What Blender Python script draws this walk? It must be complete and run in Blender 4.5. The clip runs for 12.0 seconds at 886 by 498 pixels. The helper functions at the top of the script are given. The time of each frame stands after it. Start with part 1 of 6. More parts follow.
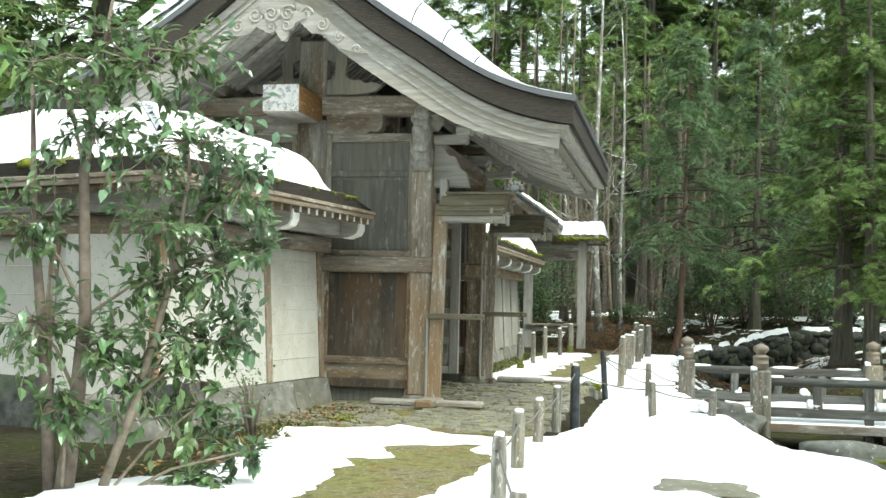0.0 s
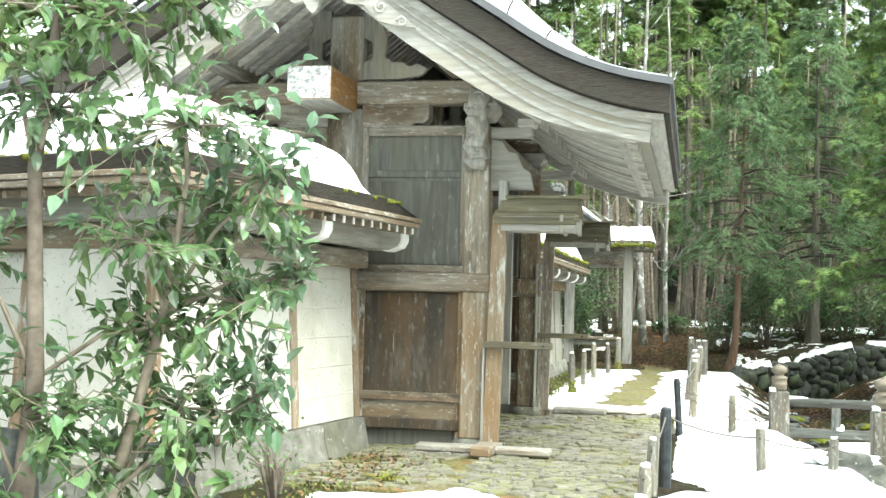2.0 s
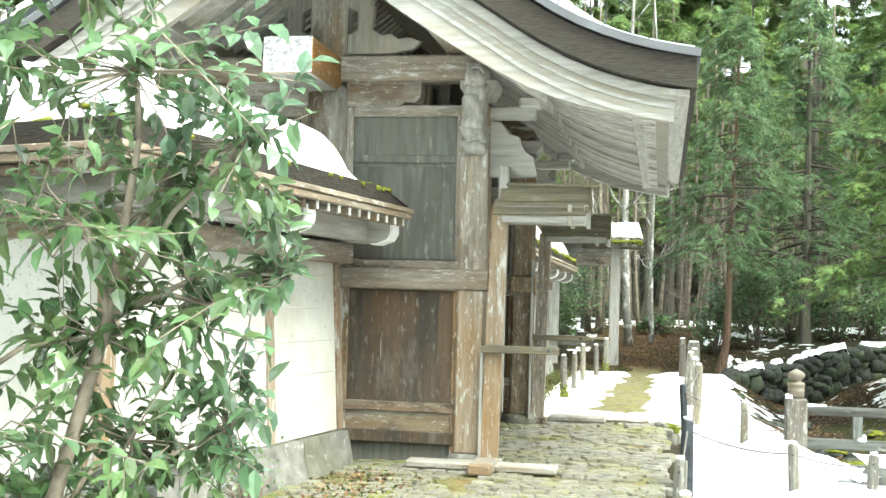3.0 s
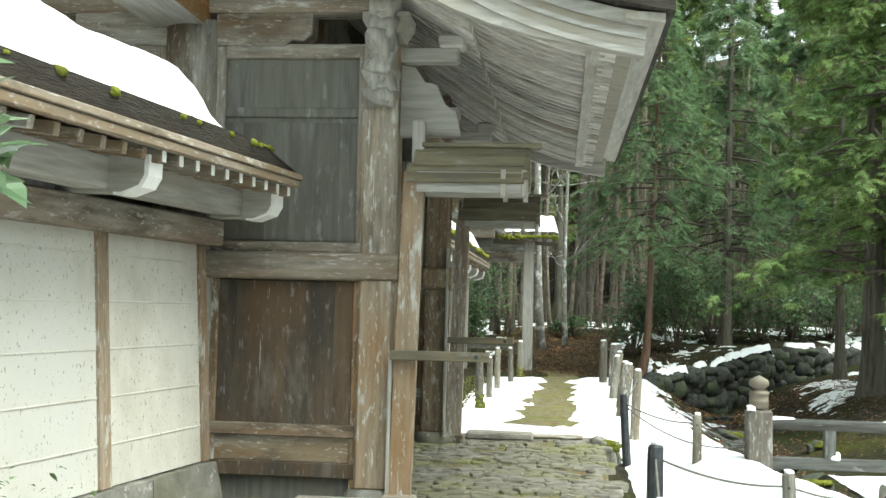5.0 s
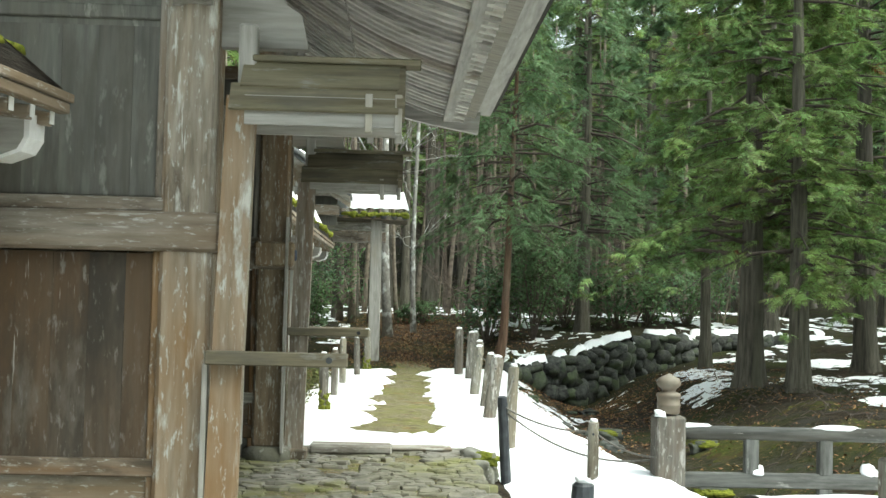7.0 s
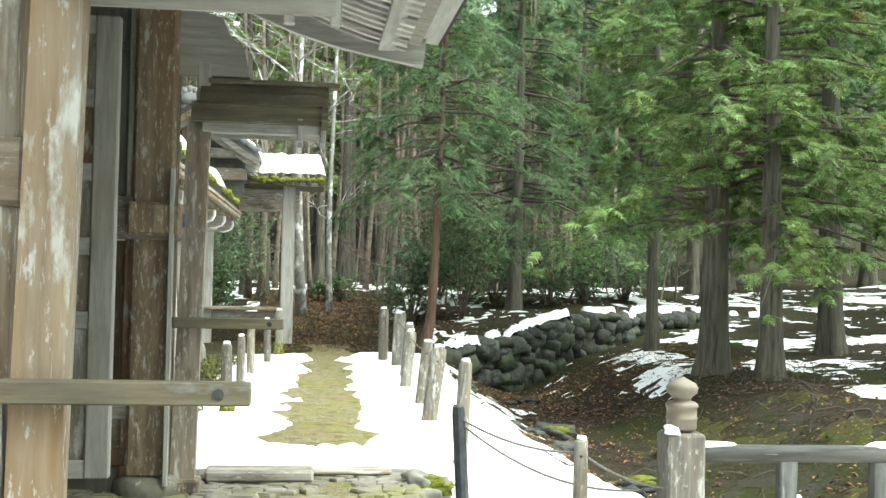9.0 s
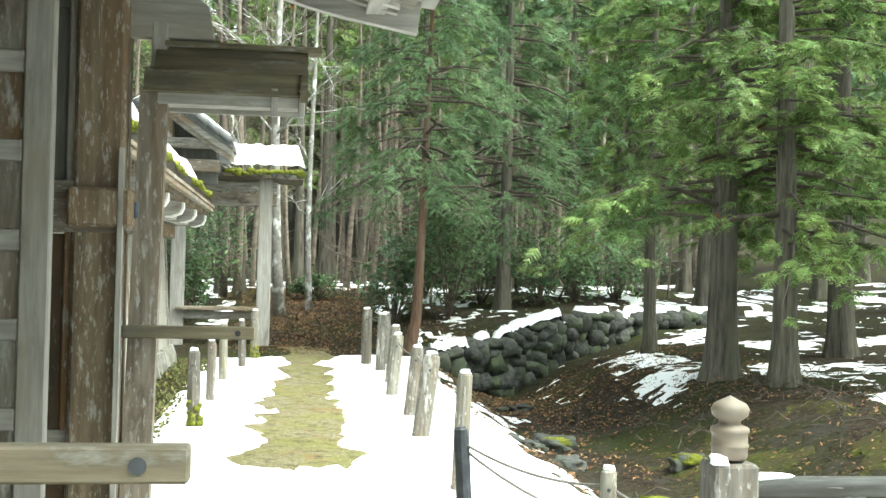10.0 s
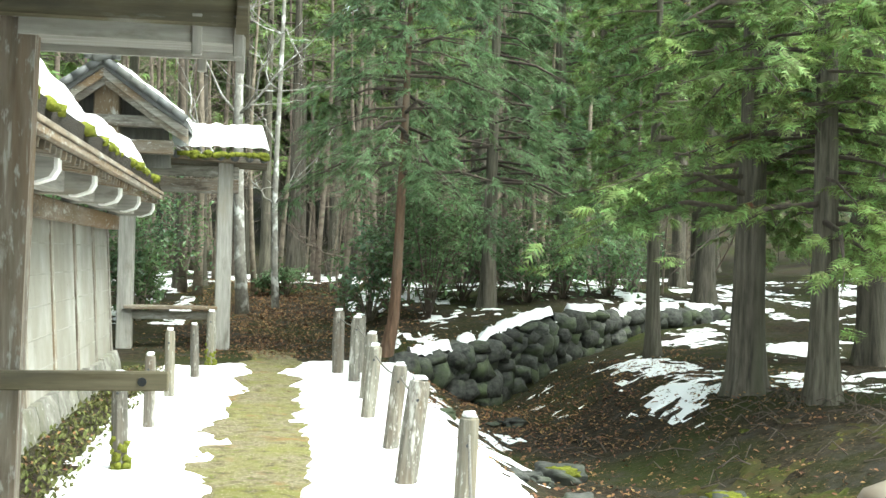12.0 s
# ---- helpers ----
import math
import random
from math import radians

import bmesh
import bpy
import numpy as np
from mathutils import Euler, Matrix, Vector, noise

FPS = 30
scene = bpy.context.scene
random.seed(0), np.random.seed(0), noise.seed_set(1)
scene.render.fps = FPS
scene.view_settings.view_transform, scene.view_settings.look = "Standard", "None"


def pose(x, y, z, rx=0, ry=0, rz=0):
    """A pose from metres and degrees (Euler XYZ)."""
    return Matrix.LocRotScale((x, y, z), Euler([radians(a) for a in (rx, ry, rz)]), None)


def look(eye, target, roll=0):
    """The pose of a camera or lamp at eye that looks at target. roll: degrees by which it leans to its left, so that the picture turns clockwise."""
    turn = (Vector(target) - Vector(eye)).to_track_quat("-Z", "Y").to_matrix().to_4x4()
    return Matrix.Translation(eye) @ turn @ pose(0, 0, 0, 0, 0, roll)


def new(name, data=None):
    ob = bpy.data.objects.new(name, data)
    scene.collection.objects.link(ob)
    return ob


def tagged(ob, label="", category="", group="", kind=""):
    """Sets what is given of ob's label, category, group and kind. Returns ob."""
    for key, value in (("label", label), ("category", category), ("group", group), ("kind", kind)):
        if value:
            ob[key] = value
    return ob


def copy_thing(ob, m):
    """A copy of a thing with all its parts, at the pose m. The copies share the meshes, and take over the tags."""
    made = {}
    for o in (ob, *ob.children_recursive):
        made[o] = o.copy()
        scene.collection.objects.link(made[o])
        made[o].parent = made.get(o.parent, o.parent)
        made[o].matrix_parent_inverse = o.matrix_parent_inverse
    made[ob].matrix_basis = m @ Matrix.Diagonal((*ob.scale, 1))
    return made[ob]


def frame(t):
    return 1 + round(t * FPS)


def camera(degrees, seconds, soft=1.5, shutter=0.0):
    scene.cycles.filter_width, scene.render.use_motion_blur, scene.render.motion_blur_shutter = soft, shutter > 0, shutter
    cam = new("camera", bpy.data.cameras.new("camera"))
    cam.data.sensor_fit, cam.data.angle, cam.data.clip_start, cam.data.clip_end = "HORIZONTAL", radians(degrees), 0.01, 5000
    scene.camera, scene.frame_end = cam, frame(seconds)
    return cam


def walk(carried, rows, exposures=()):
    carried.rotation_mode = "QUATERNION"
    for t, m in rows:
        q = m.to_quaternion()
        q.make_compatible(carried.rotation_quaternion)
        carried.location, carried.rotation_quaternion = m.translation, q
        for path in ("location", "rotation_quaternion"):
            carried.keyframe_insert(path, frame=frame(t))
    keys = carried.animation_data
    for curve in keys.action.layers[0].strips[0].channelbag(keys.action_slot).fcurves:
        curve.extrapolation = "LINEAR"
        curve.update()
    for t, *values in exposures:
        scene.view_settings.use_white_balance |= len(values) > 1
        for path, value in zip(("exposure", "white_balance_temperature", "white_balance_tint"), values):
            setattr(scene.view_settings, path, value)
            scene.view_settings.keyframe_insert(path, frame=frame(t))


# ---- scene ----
cam = camera(42.4, 12.0)
PATH = [
    (0, (-0.701, -1.32, 1.432), (-1.097, 0.638, 1.524), 1.3),
    (0.5, (-0.908, -0.72, 1.487), (-1.335, 1.231, 1.592), 1.5),
    (1, (-1.148, -0.214, 1.554), (-1.58, 1.736, 1.662), 1.3),
    (1.5, (-1.364, 0.415, 1.634), (-1.797, 2.366, 1.731), 1.4),
    (2, (-1.651, 1.064, 1.693), (-2.079, 3.016, 1.786), 1.5),
    (2.5, (-1.931, 1.713, 1.695), (-2.343, 3.668, 1.788), 1.5),
    (3, (-2.151, 2.305, 1.701), (-2.53, 4.267, 1.792), 1.6),
    (3.2, (-2.219, 2.56, 1.683), (-2.554, 4.529, 1.776), 1.6),
    (4.8, (-2.539, 4.534, 1.659), (-2.759, 6.519, 1.758), 1.5),
    (5, (-2.603, 4.794, 1.615), (-2.81, 6.781, 1.717), 1.4),
    (5.5, (-2.704, 5.449, 1.589), (-2.834, 7.442, 1.693), 1.5),
    (6, (-2.773, 6.096, 1.572), (-2.82, 8.093, 1.675), 1.5),
    (6.5, (-2.863, 6.737, 1.578), (-2.85, 8.734, 1.673), 1.4),
    (7, (-2.872, 7.359, 1.598), (-2.797, 9.355, 1.681), 1.4),
    (7.2, (-2.903, 7.61, 1.575), (-2.808, 9.606, 1.655), 1.2),
    (8.8, (-2.97, 9.683, 1.631), (-2.75, 11.671, 1.672), 1.3),
    (9, (-2.968, 9.97, 1.633), (-2.737, 11.957, 1.673), 1.3),
    (9.5, (-2.963, 10.623, 1.632), (-2.717, 12.607, 1.67), 1.4),
    (10, (-2.952, 11.234, 1.641), (-2.685, 13.216, 1.677), 1.3),
    (10.5, (-2.901, 11.828, 1.66), (-2.608, 13.806, 1.7), 1.3),
    (11, (-2.937, 12.396, 1.701), (-2.633, 14.372, 1.742), 1.4),
    (11.5, (-2.867, 12.905, 1.685), (-2.555, 14.881, 1.714), 1.2),
    (12, (-2.793, 13.467, 1.749), (-2.478, 15.443, 1.766), 1.4),
]
EXPOSURES = [(t, stops, 6500, -4) for t, stops in ((0, 1.78), (1.5, 2.3), (3, 2.75), (4.8, 2.05), (5.5, 1.56), (6.2, 1.08), (6.8, 1.65), (7.2, 2.05), (9, 2.48), (10, 2.64), (12, 2.56))]
walk(cam, [(t, look(eye, target, roll)) for t, eye, target, roll in PATH], EXPOSURES)

# ---- light: overcast winter sky ----
world = bpy.data.worlds.new("sky")
scene.world = world
world.use_nodes = True
_wn, _wl = world.node_tree.nodes, world.node_tree.links
_sky = _wn.new("ShaderNodeTexSky")
_sky.sky_type, _sky.sun_disc = "NISHITA", False
_sky.sun_elevation, _sky.sun_rotation = radians(58), radians(125)
_sky.air_density, _sky.dust_density = 1.0, 2.5
_soft = _wn.new("ShaderNodeHueSaturation")
_soft.inputs["Saturation"].default_value = 0.3
_wl.new(_sky.outputs[0], _soft.inputs["Color"])
_wl.new(_soft.outputs[0], _wn["Background"].inputs["Color"])
_wn["Background"].inputs["Strength"].default_value = 0.15
sun = new("sun", bpy.data.lights.new("sun", "SUN"))
sun.data.energy, sun.data.angle, sun.data.color = 1.1, radians(35), (1.0, 0.98, 0.95)
sun.matrix_world = look((0, 0, 30), (-7, 5, 30 - 14))

# ---- materials ----


def surf(name, a, b, c=None, scale=8.0, stretch=(1, 1, 1), big=0.6, cmix=0.5, rough=0.85, bump=0.3, dist=0.01,
         fleck=None, fscale=30.0, fcut=0.62, rnd=0.0, island=0.0, thin=0.0, spec=0.3, sharp=0.12, blots=()):
    """Two-scale weathered surface: grain from a to b, large patches of c, small flecks."""
    m = bpy.data.materials.new(name)
    m.use_nodes = True
    nt = m.node_tree
    nodes, links = nt.nodes, nt.links
    bsdf = nodes["Principled BSDF"]
    coord = nodes.new("ShaderNodeTexCoord")
    mapping = nodes.new("ShaderNodeMapping")
    mapping.inputs["Scale"].default_value = stretch
    links.new(coord.outputs["Object"], mapping.inputs["Vector"])
    info = nodes.new("ShaderNodeObjectInfo")
    shift = nodes.new("ShaderNodeVectorMath")
    shift.operation = "SCALE"
    shift.inputs[0].default_value = (13.0, 7.0, 5.0)
    links.new(info.outputs["Random"], shift.inputs["Scale"])
    links.new(shift.outputs[0], mapping.inputs["Location"])

    def noise_at(s, detail=7.0, vec=mapping.outputs[0], r=0.6):
        n = nodes.new("ShaderNodeTexNoise")
        n.inputs["Scale"].default_value, n.inputs["Detail"].default_value, n.inputs["Roughness"].default_value = s, detail, r
        links.new(vec, n.inputs["Vector"])
        return n.outputs["Fac"]

    def step(fac, lo, hi):
        r = nodes.new("ShaderNodeMapRange")
        r.inputs["From Min"].default_value, r.inputs["From Max"].default_value = lo, hi
        links.new(fac, r.inputs["Value"])
        return r.outputs["Result"]

    def mix(fac, one, two):
        x = nodes.new("ShaderNodeMix")
        x.data_type = "RGBA"
        links.new(fac, x.inputs["Factor"])
        for socket, value in ((x.inputs["A"], one), (x.inputs["B"], two)):
            if isinstance(value, tuple):
                socket.default_value = (*value, 1)
            else:
                links.new(value, socket)
        return x.outputs["Result"]

    grain = noise_at(scale)
    colour = mix(step(grain, 0.32, 0.68), a, b)
    if c:
        patch = noise_at(big, 5.0)
        colour = mix(step(patch, 1 - cmix - sharp, 1 - cmix + sharp), colour, c)
    height = grain
    if fleck:
        spot = noise_at(fscale, 3.0, r=0.7)
        colour = mix(step(spot, fcut, fcut + 0.08), colour, fleck)
    drawn = nodes.new("ShaderNodeMapping")
    drawn.inputs["Scale"].default_value = tuple((v / max(stretch)) ** 0.5 for v in stretch)
    links.new(coord.outputs["Object"], drawn.inputs["Vector"])
    plain = nodes.new("ShaderNodeVectorMath")
    links.new(drawn.outputs[0], plain.inputs[0])
    links.new(shift.outputs[0], plain.inputs[1])
    for tone, size, lo, hi in blots:
        colour = mix(step(noise_at(size, 6.0, plain.outputs[0], 0.65), lo, hi), colour, tone)
    if rnd or island:
        hsv = nodes.new("ShaderNodeHueSaturation")
        src = info.outputs["Random"]
        amount = rnd
        if island:
            geo = nodes.new("ShaderNodeNewGeometry")
            src, amount = geo.outputs["Random Per Island"], island
        v = nodes.new("ShaderNodeMapRange")
        v.inputs["To Min"].default_value, v.inputs["To Max"].default_value = 1 - amount, 1 + amount
        links.new(src, v.inputs["Value"])
        links.new(v.outputs["Result"], hsv.inputs["Value"])
        h = nodes.new("ShaderNodeMapRange")
        h.inputs["To Min"].default_value, h.inputs["To Max"].default_value = 0.5 - amount * 0.06, 0.5 + amount * 0.04
        links.new(src, h.inputs["Value"])
        links.new(h.outputs["Result"], hsv.inputs["Hue"])
        links.new(colour, hsv.inputs["Color"])
        colour = hsv.outputs["Color"]
    links.new(colour, bsdf.inputs["Base Color"])
    bsdf.inputs["Roughness"].default_value = rough
    bsdf.inputs["Specular IOR Level"].default_value = spec
    if bump:
        bp = nodes.new("ShaderNodeBump")
        bp.inputs["Strength"].default_value, bp.inputs["Distance"].default_value = bump, dist
        links.new(height, bp.inputs["Height"])
        links.new(bp.outputs["Normal"], bsdf.inputs["Normal"])
    if thin:
        tr = nodes.new("ShaderNodeBsdfTranslucent")
        links.new(colour, tr.inputs["Color"])
        mx = nodes.new("ShaderNodeMixShader")
        mx.inputs[0].default_value = thin
        links.new(bsdf.outputs[0], mx.inputs[1])
        links.new(tr.outputs[0], mx.inputs[2])
        links.new(mx.outputs[0], nodes["Material Output"].inputs["Surface"])
    return m


GREY, GREY2 = (0.175, 0.165, 0.14), (0.37, 0.355, 0.315)
RUST, LICHEN = (0.19, 0.12, 0.06), (0.45, 0.44, 0.4)


def wood(name, axis, a=GREY, b=GREY2, c=RUST, cmix=0.4, fleck=LICHEN, fcut=0.66, **more):
    st = [9.0, 9.0, 9.0]
    st["xyz".index(axis)] = 0.8
    args = dict(scale=2.6, stretch=tuple(st), big=0.3, cmix=cmix, rough=0.9, bump=0.5, dist=0.006, fleck=fleck, fscale=3.2, fcut=fcut, rnd=0.1, spec=0.2,
                blots=(((0.15, 0.108, 0.064), 1.5, 0.48, 0.7), ((0.09, 0.075, 0.055), 3.5, 0.55, 0.68), ((0.43, 0.42, 0.385), 8.0, 0.59, 0.68), ((0.4, 0.395, 0.36), 42.0, 0.58, 0.68)))
    args.update(more)
    return surf(name, a, b, c, **args)


WOOD_Z = wood("weathered_timber_upright", "z", cmix=0.42)
WOOD_X = wood("weathered_timber_across", "x", cmix=0.42)
WOOD_Y = wood("weathered_timber_along", "y", cmix=0.42)
CLEAN = (((0.3, 0.27, 0.21), 1.6, 0.54, 0.68), ((0.2, 0.19, 0.16), 5.0, 0.58, 0.7))
PALE_X = wood("pale_timber_across", "x", (0.245, 0.235, 0.21), (0.41, 0.395, 0.36), GREY2, cmix=0.35, fcut=0.7, blots=CLEAN)
PALE_Y = wood("pale_timber_along", "y", (0.245, 0.235, 0.21), (0.41, 0.395, 0.36), GREY2, cmix=0.35, fcut=0.7, blots=CLEAN)
PALE_Z = wood("pale_timber_upright", "z", (0.245, 0.235, 0.21), (0.41, 0.395, 0.36), GREY2, cmix=0.3, fcut=0.7, blots=CLEAN)
PANEL_UP = wood("grey_board", "z", (0.085, 0.085, 0.075), (0.155, 0.152, 0.134), (0.13, 0.123, 0.1), cmix=0.4, fcut=0.72, blots=(((0.09, 0.085, 0.07), 2.2, 0.52, 0.66), ((0.24, 0.235, 0.21), 9.0, 0.6, 0.7)))
PANEL_LOW = wood("rusty_board", "z", (0.062, 0.054, 0.043), (0.122, 0.105, 0.085), (0.095, 0.062, 0.036), cmix=0.5, fcut=0.66, rnd=0.04, blots=(((0.105, 0.07, 0.04), 1.2, 0.48, 0.66), ((0.05, 0.044, 0.036), 2.2, 0.44, 0.64), ((0.17, 0.16, 0.14), 3.0, 0.55, 0.74), ((0.19, 0.18, 0.16), 26.0, 0.58, 0.72)))
BROWN_X = wood("moist_brown_timber", "x", (0.145, 0.125, 0.1), (0.31, 0.28, 0.235), (0.21, 0.14, 0.075), cmix=0.45, fcut=0.63)
BROWN_Y = wood("moist_brown_timber_along", "y", (0.145, 0.125, 0.1), (0.31, 0.28, 0.235), (0.21, 0.14, 0.075), cmix=0.45, fcut=0.63)
BROWN_Z = wood("moist_brown_timber_upright", "z", (0.15, 0.125, 0.095), (0.32, 0.285, 0.235), (0.24, 0.15, 0.08), cmix=0.45, fcut=0.62, blots=(((0.2, 0.115, 0.052), 1.3, 0.46, 0.68), ((0.09, 0.072, 0.052), 3.5, 0.55, 0.68), ((0.44, 0.43, 0.39), 7.0, 0.58, 0.68), ((0.4, 0.395, 0.36), 36.0, 0.58, 0.66)))
HOOD_X = wood("olive_brown_board", "x", (0.1, 0.088, 0.056), (0.2, 0.175, 0.12), (0.16, 0.145, 0.085), cmix=0.3, fcut=0.75, blots=(((0.09, 0.085, 0.07), 2.2, 0.52, 0.66), ((0.24, 0.235, 0.21), 9.0, 0.6, 0.7)))
SPECKLED_Z = wood("speckled_brown_timber", "z", (0.13, 0.1, 0.066), (0.26, 0.205, 0.14), (0.21, 0.135, 0.075), cmix=0.45, fcut=0.64, blots=(((0.1, 0.072, 0.046), 2.5, 0.52, 0.68), ((0.4, 0.385, 0.34), 16.0, 0.58, 0.64), ((0.36, 0.35, 0.3), 45.0, 0.57, 0.64)))
RAIL_X = wood("damp_grey_rail", "x", (0.06, 0.062, 0.058), (0.16, 0.162, 0.15), (0.1, 0.09, 0.07), cmix=0.35, fcut=0.72, blots=(((0.05, 0.048, 0.042), 2.5, 0.5, 0.66), ((0.26, 0.26, 0.24), 12.0, 0.62, 0.7)))
RAIL_Z = wood("damp_grey_baluster", "z", (0.06, 0.062, 0.058), (0.16, 0.162, 0.15), (0.11, 0.095, 0.07), cmix=0.35, fcut=0.7, blots=(((0.05, 0.048, 0.042), 2.5, 0.5, 0.66), ((0.26, 0.26, 0.24), 12.0, 0.6, 0.7)))
POST_Z = wood("fence_timber", "z", (0.085, 0.08, 0.066), (0.22, 0.21, 0.178), (0.14, 0.115, 0.078), cmix=0.4, fcut=0.67, rnd=0.28)
PLASTER = surf("lime_plaster", (0.46, 0.445, 0.395), (0.56, 0.545, 0.49), (0.43, 0.41, 0.35), scale=3.0, stretch=(1, 1, 0.6), big=0.7, cmix=0.4, rough=0.95, bump=0.15, fleck=(0.25, 0.25, 0.21), fscale=40.0, fcut=0.66, spec=0.1, blots=(((0.39, 0.36, 0.29), 1.1, 0.48, 0.75), ((0.49, 0.485, 0.45), 0.5, 0.5, 0.7), ((0.24, 0.235, 0.2), 34.0, 0.61, 0.65)))
GREY_PLASTER = surf("weathered_grey_plaster", (0.26, 0.25, 0.222), (0.35, 0.338, 0.305), (0.225, 0.213, 0.18), scale=3.0, stretch=(1, 1, 0.6), big=0.9, cmix=0.45, rough=0.95, bump=0.2, fleck=(0.16, 0.155, 0.13), fscale=40.0, fcut=0.64, spec=0.1, blots=(((0.23, 0.215, 0.175), 1.3, 0.48, 0.75), ((0.42, 0.41, 0.38), 0.6, 0.5, 0.7)))
WHITE_PAINT = surf("chalky_white_paint", (0.72, 0.71, 0.68), (0.82, 0.81, 0.79), scale=30.0, rough=0.8, bump=0.1)
CHALK_END = surf("flaking_white_end_grain", (0.36, 0.36, 0.35), (0.52, 0.52, 0.51), scale=14.0, rough=0.9, bump=0.3, fleck=(0.2, 0.2, 0.19), fscale=26.0, fcut=0.52)
RUST_SIDE = wood("ochre_timber", "y", (0.26, 0.13, 0.04), (0.36, 0.19, 0.07), (0.2, 0.15, 0.09), cmix=0.4, fcut=0.75)
CARVED = wood("grey_carved_timber", "z", (0.15, 0.145, 0.125), (0.29, 0.28, 0.245), (0.22, 0.19, 0.14), cmix=0.3, fcut=0.72, blots=CLEAN)
# wide tone steps between rafters imitate the soffit's stripes of light and shade
SOFFIT = wood("bleached_rafter", "x", (0.33, 0.315, 0.28), (0.52, 0.5, 0.455), (0.32, 0.31, 0.24), cmix=0.25, fcut=0.75, blots=CLEAN, rnd=0.32)
# darker tone stands in for the shade between the rafters
BOARDING = wood("shade_toned_roof_board", "x", (0.2, 0.185, 0.15), (0.33, 0.31, 0.265), (0.2, 0.19, 0.12), cmix=0.3, fcut=0.75, blots=CLEAN)
BARK_EDGE = surf("layered_bark_edge", (0.022, 0.018, 0.014), (0.066, 0.056, 0.046), (0.042, 0.042, 0.034), scale=5.0, stretch=(2, 2, 30), big=0.8, cmix=0.4, rough=0.95, bump=0.8, dist=0.02)
COPPER = surf("dull_sheet_metal", (0.085, 0.085, 0.09), (0.14, 0.14, 0.15), (0.065, 0.065, 0.07), scale=4.0, rough=0.5, bump=0.05, spec=0.6)
SLATE = surf("pale_frosted_sheet_roof", (0.55, 0.57, 0.61), (0.68, 0.7, 0.74), (0.78, 0.8, 0.83), scale=3.0, big=0.8, cmix=0.5, rough=0.45, bump=0.05, spec=0.5)
TILE = surf("clay_roof_tile", (0.07, 0.075, 0.08), (0.15, 0.155, 0.16), (0.1, 0.1, 0.09), scale=6.0, rough=0.6, bump=0.2)
STONE = surf("foundation_stone", (0.1, 0.097, 0.083), (0.25, 0.243, 0.217), (0.13, 0.128, 0.088), scale=5.0, big=1.3, cmix=0.42, rough=0.95, bump=0.9, dist=0.03, fleck=(0.36, 0.36, 0.335), fscale=9.0, fcut=0.62, rnd=0.15)
BOULDER = surf("lichened_grey_boulder", (0.055, 0.056, 0.05), (0.2, 0.2, 0.18), (0.1, 0.11, 0.075), scale=4.0, big=1.2, cmix=0.4, rough=0.95, bump=0.9, dist=0.03, fleck=(0.36, 0.36, 0.33), fscale=14.0, fcut=0.62, rnd=0.1)
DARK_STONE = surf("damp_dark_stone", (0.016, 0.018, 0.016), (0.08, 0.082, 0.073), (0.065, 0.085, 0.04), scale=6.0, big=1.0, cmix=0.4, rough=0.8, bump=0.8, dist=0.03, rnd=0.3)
FLAG = surf("mossy_flagstone", (0.1, 0.095, 0.08), (0.25, 0.235, 0.2), (0.14, 0.135, 0.085), scale=6.0, big=0.9, cmix=0.42, rough=0.95, bump=0.8, dist=0.015, rnd=0.2, blots=(((0.09, 0.085, 0.06), 5.0, 0.52, 0.66), ((0.16, 0.16, 0.07), 1.2, 0.5, 0.65)))
BED_MOSS = surf("low_slope_moss", (0.022, 0.028, 0.008), (0.07, 0.082, 0.018), (0.045, 0.04, 0.022), scale=16.0, big=2.0, cmix=0.5, rough=1.0, bump=1.0, dist=0.02, spec=0.05, blots=(((0.05, 0.035, 0.018), 6.0, 0.5, 0.62), ((0.12, 0.125, 0.03), 12.0, 0.58, 0.66)))
MOSS = surf("moss", (0.06, 0.075, 0.012), (0.2, 0.21, 0.035), (0.12, 0.13, 0.03), scale=20.0, big=3.0, cmix=0.4, rough=1.0, bump=1.0, dist=0.02, spec=0.05)
DRY_MOSS = surf("dry_moss_and_gravel", (0.075, 0.065, 0.04), (0.22, 0.19, 0.125), (0.14, 0.135, 0.05), scale=26.0, big=1.5, cmix=0.48, rough=1.0, bump=1.0, dist=0.02, spec=0.05, fleck=(0.36, 0.31, 0.22), fscale=60.0, fcut=0.62, blots=(((0.12, 0.12, 0.035), 1.6, 0.53, 0.68), ((0.17, 0.11, 0.05), 2.3, 0.55, 0.68), ((0.075, 0.065, 0.04), 7.0, 0.52, 0.62), ((0.11, 0.13, 0.03), 14.0, 0.57, 0.64), ((0.38, 0.34, 0.26), 50.0, 0.6, 0.66)))
SOIL = surf("leaf_litter_and_moss", (0.013, 0.011, 0.0085), (0.046, 0.037, 0.026), (0.029, 0.036, 0.012), scale=11.0, big=0.5, cmix=0.46, rough=1.0, bump=1.0, dist=0.04, spec=0.05, fleck=(0.15, 0.09, 0.045), fscale=22.0, fcut=0.61, blots=(((0.04, 0.037, 0.03), 2.5, 0.5, 0.65), ((0.17, 0.145, 0.1), 30.0, 0.65, 0.71)))
SNOW = surf("old_wet_snow", (0.82, 0.84, 0.86), (0.88, 0.89, 0.9), scale=3.0, rough=0.55, bump=0.25, dist=0.03, fleck=(0.8, 0.82, 0.84), fscale=40.0, fcut=0.55, spec=0.4)
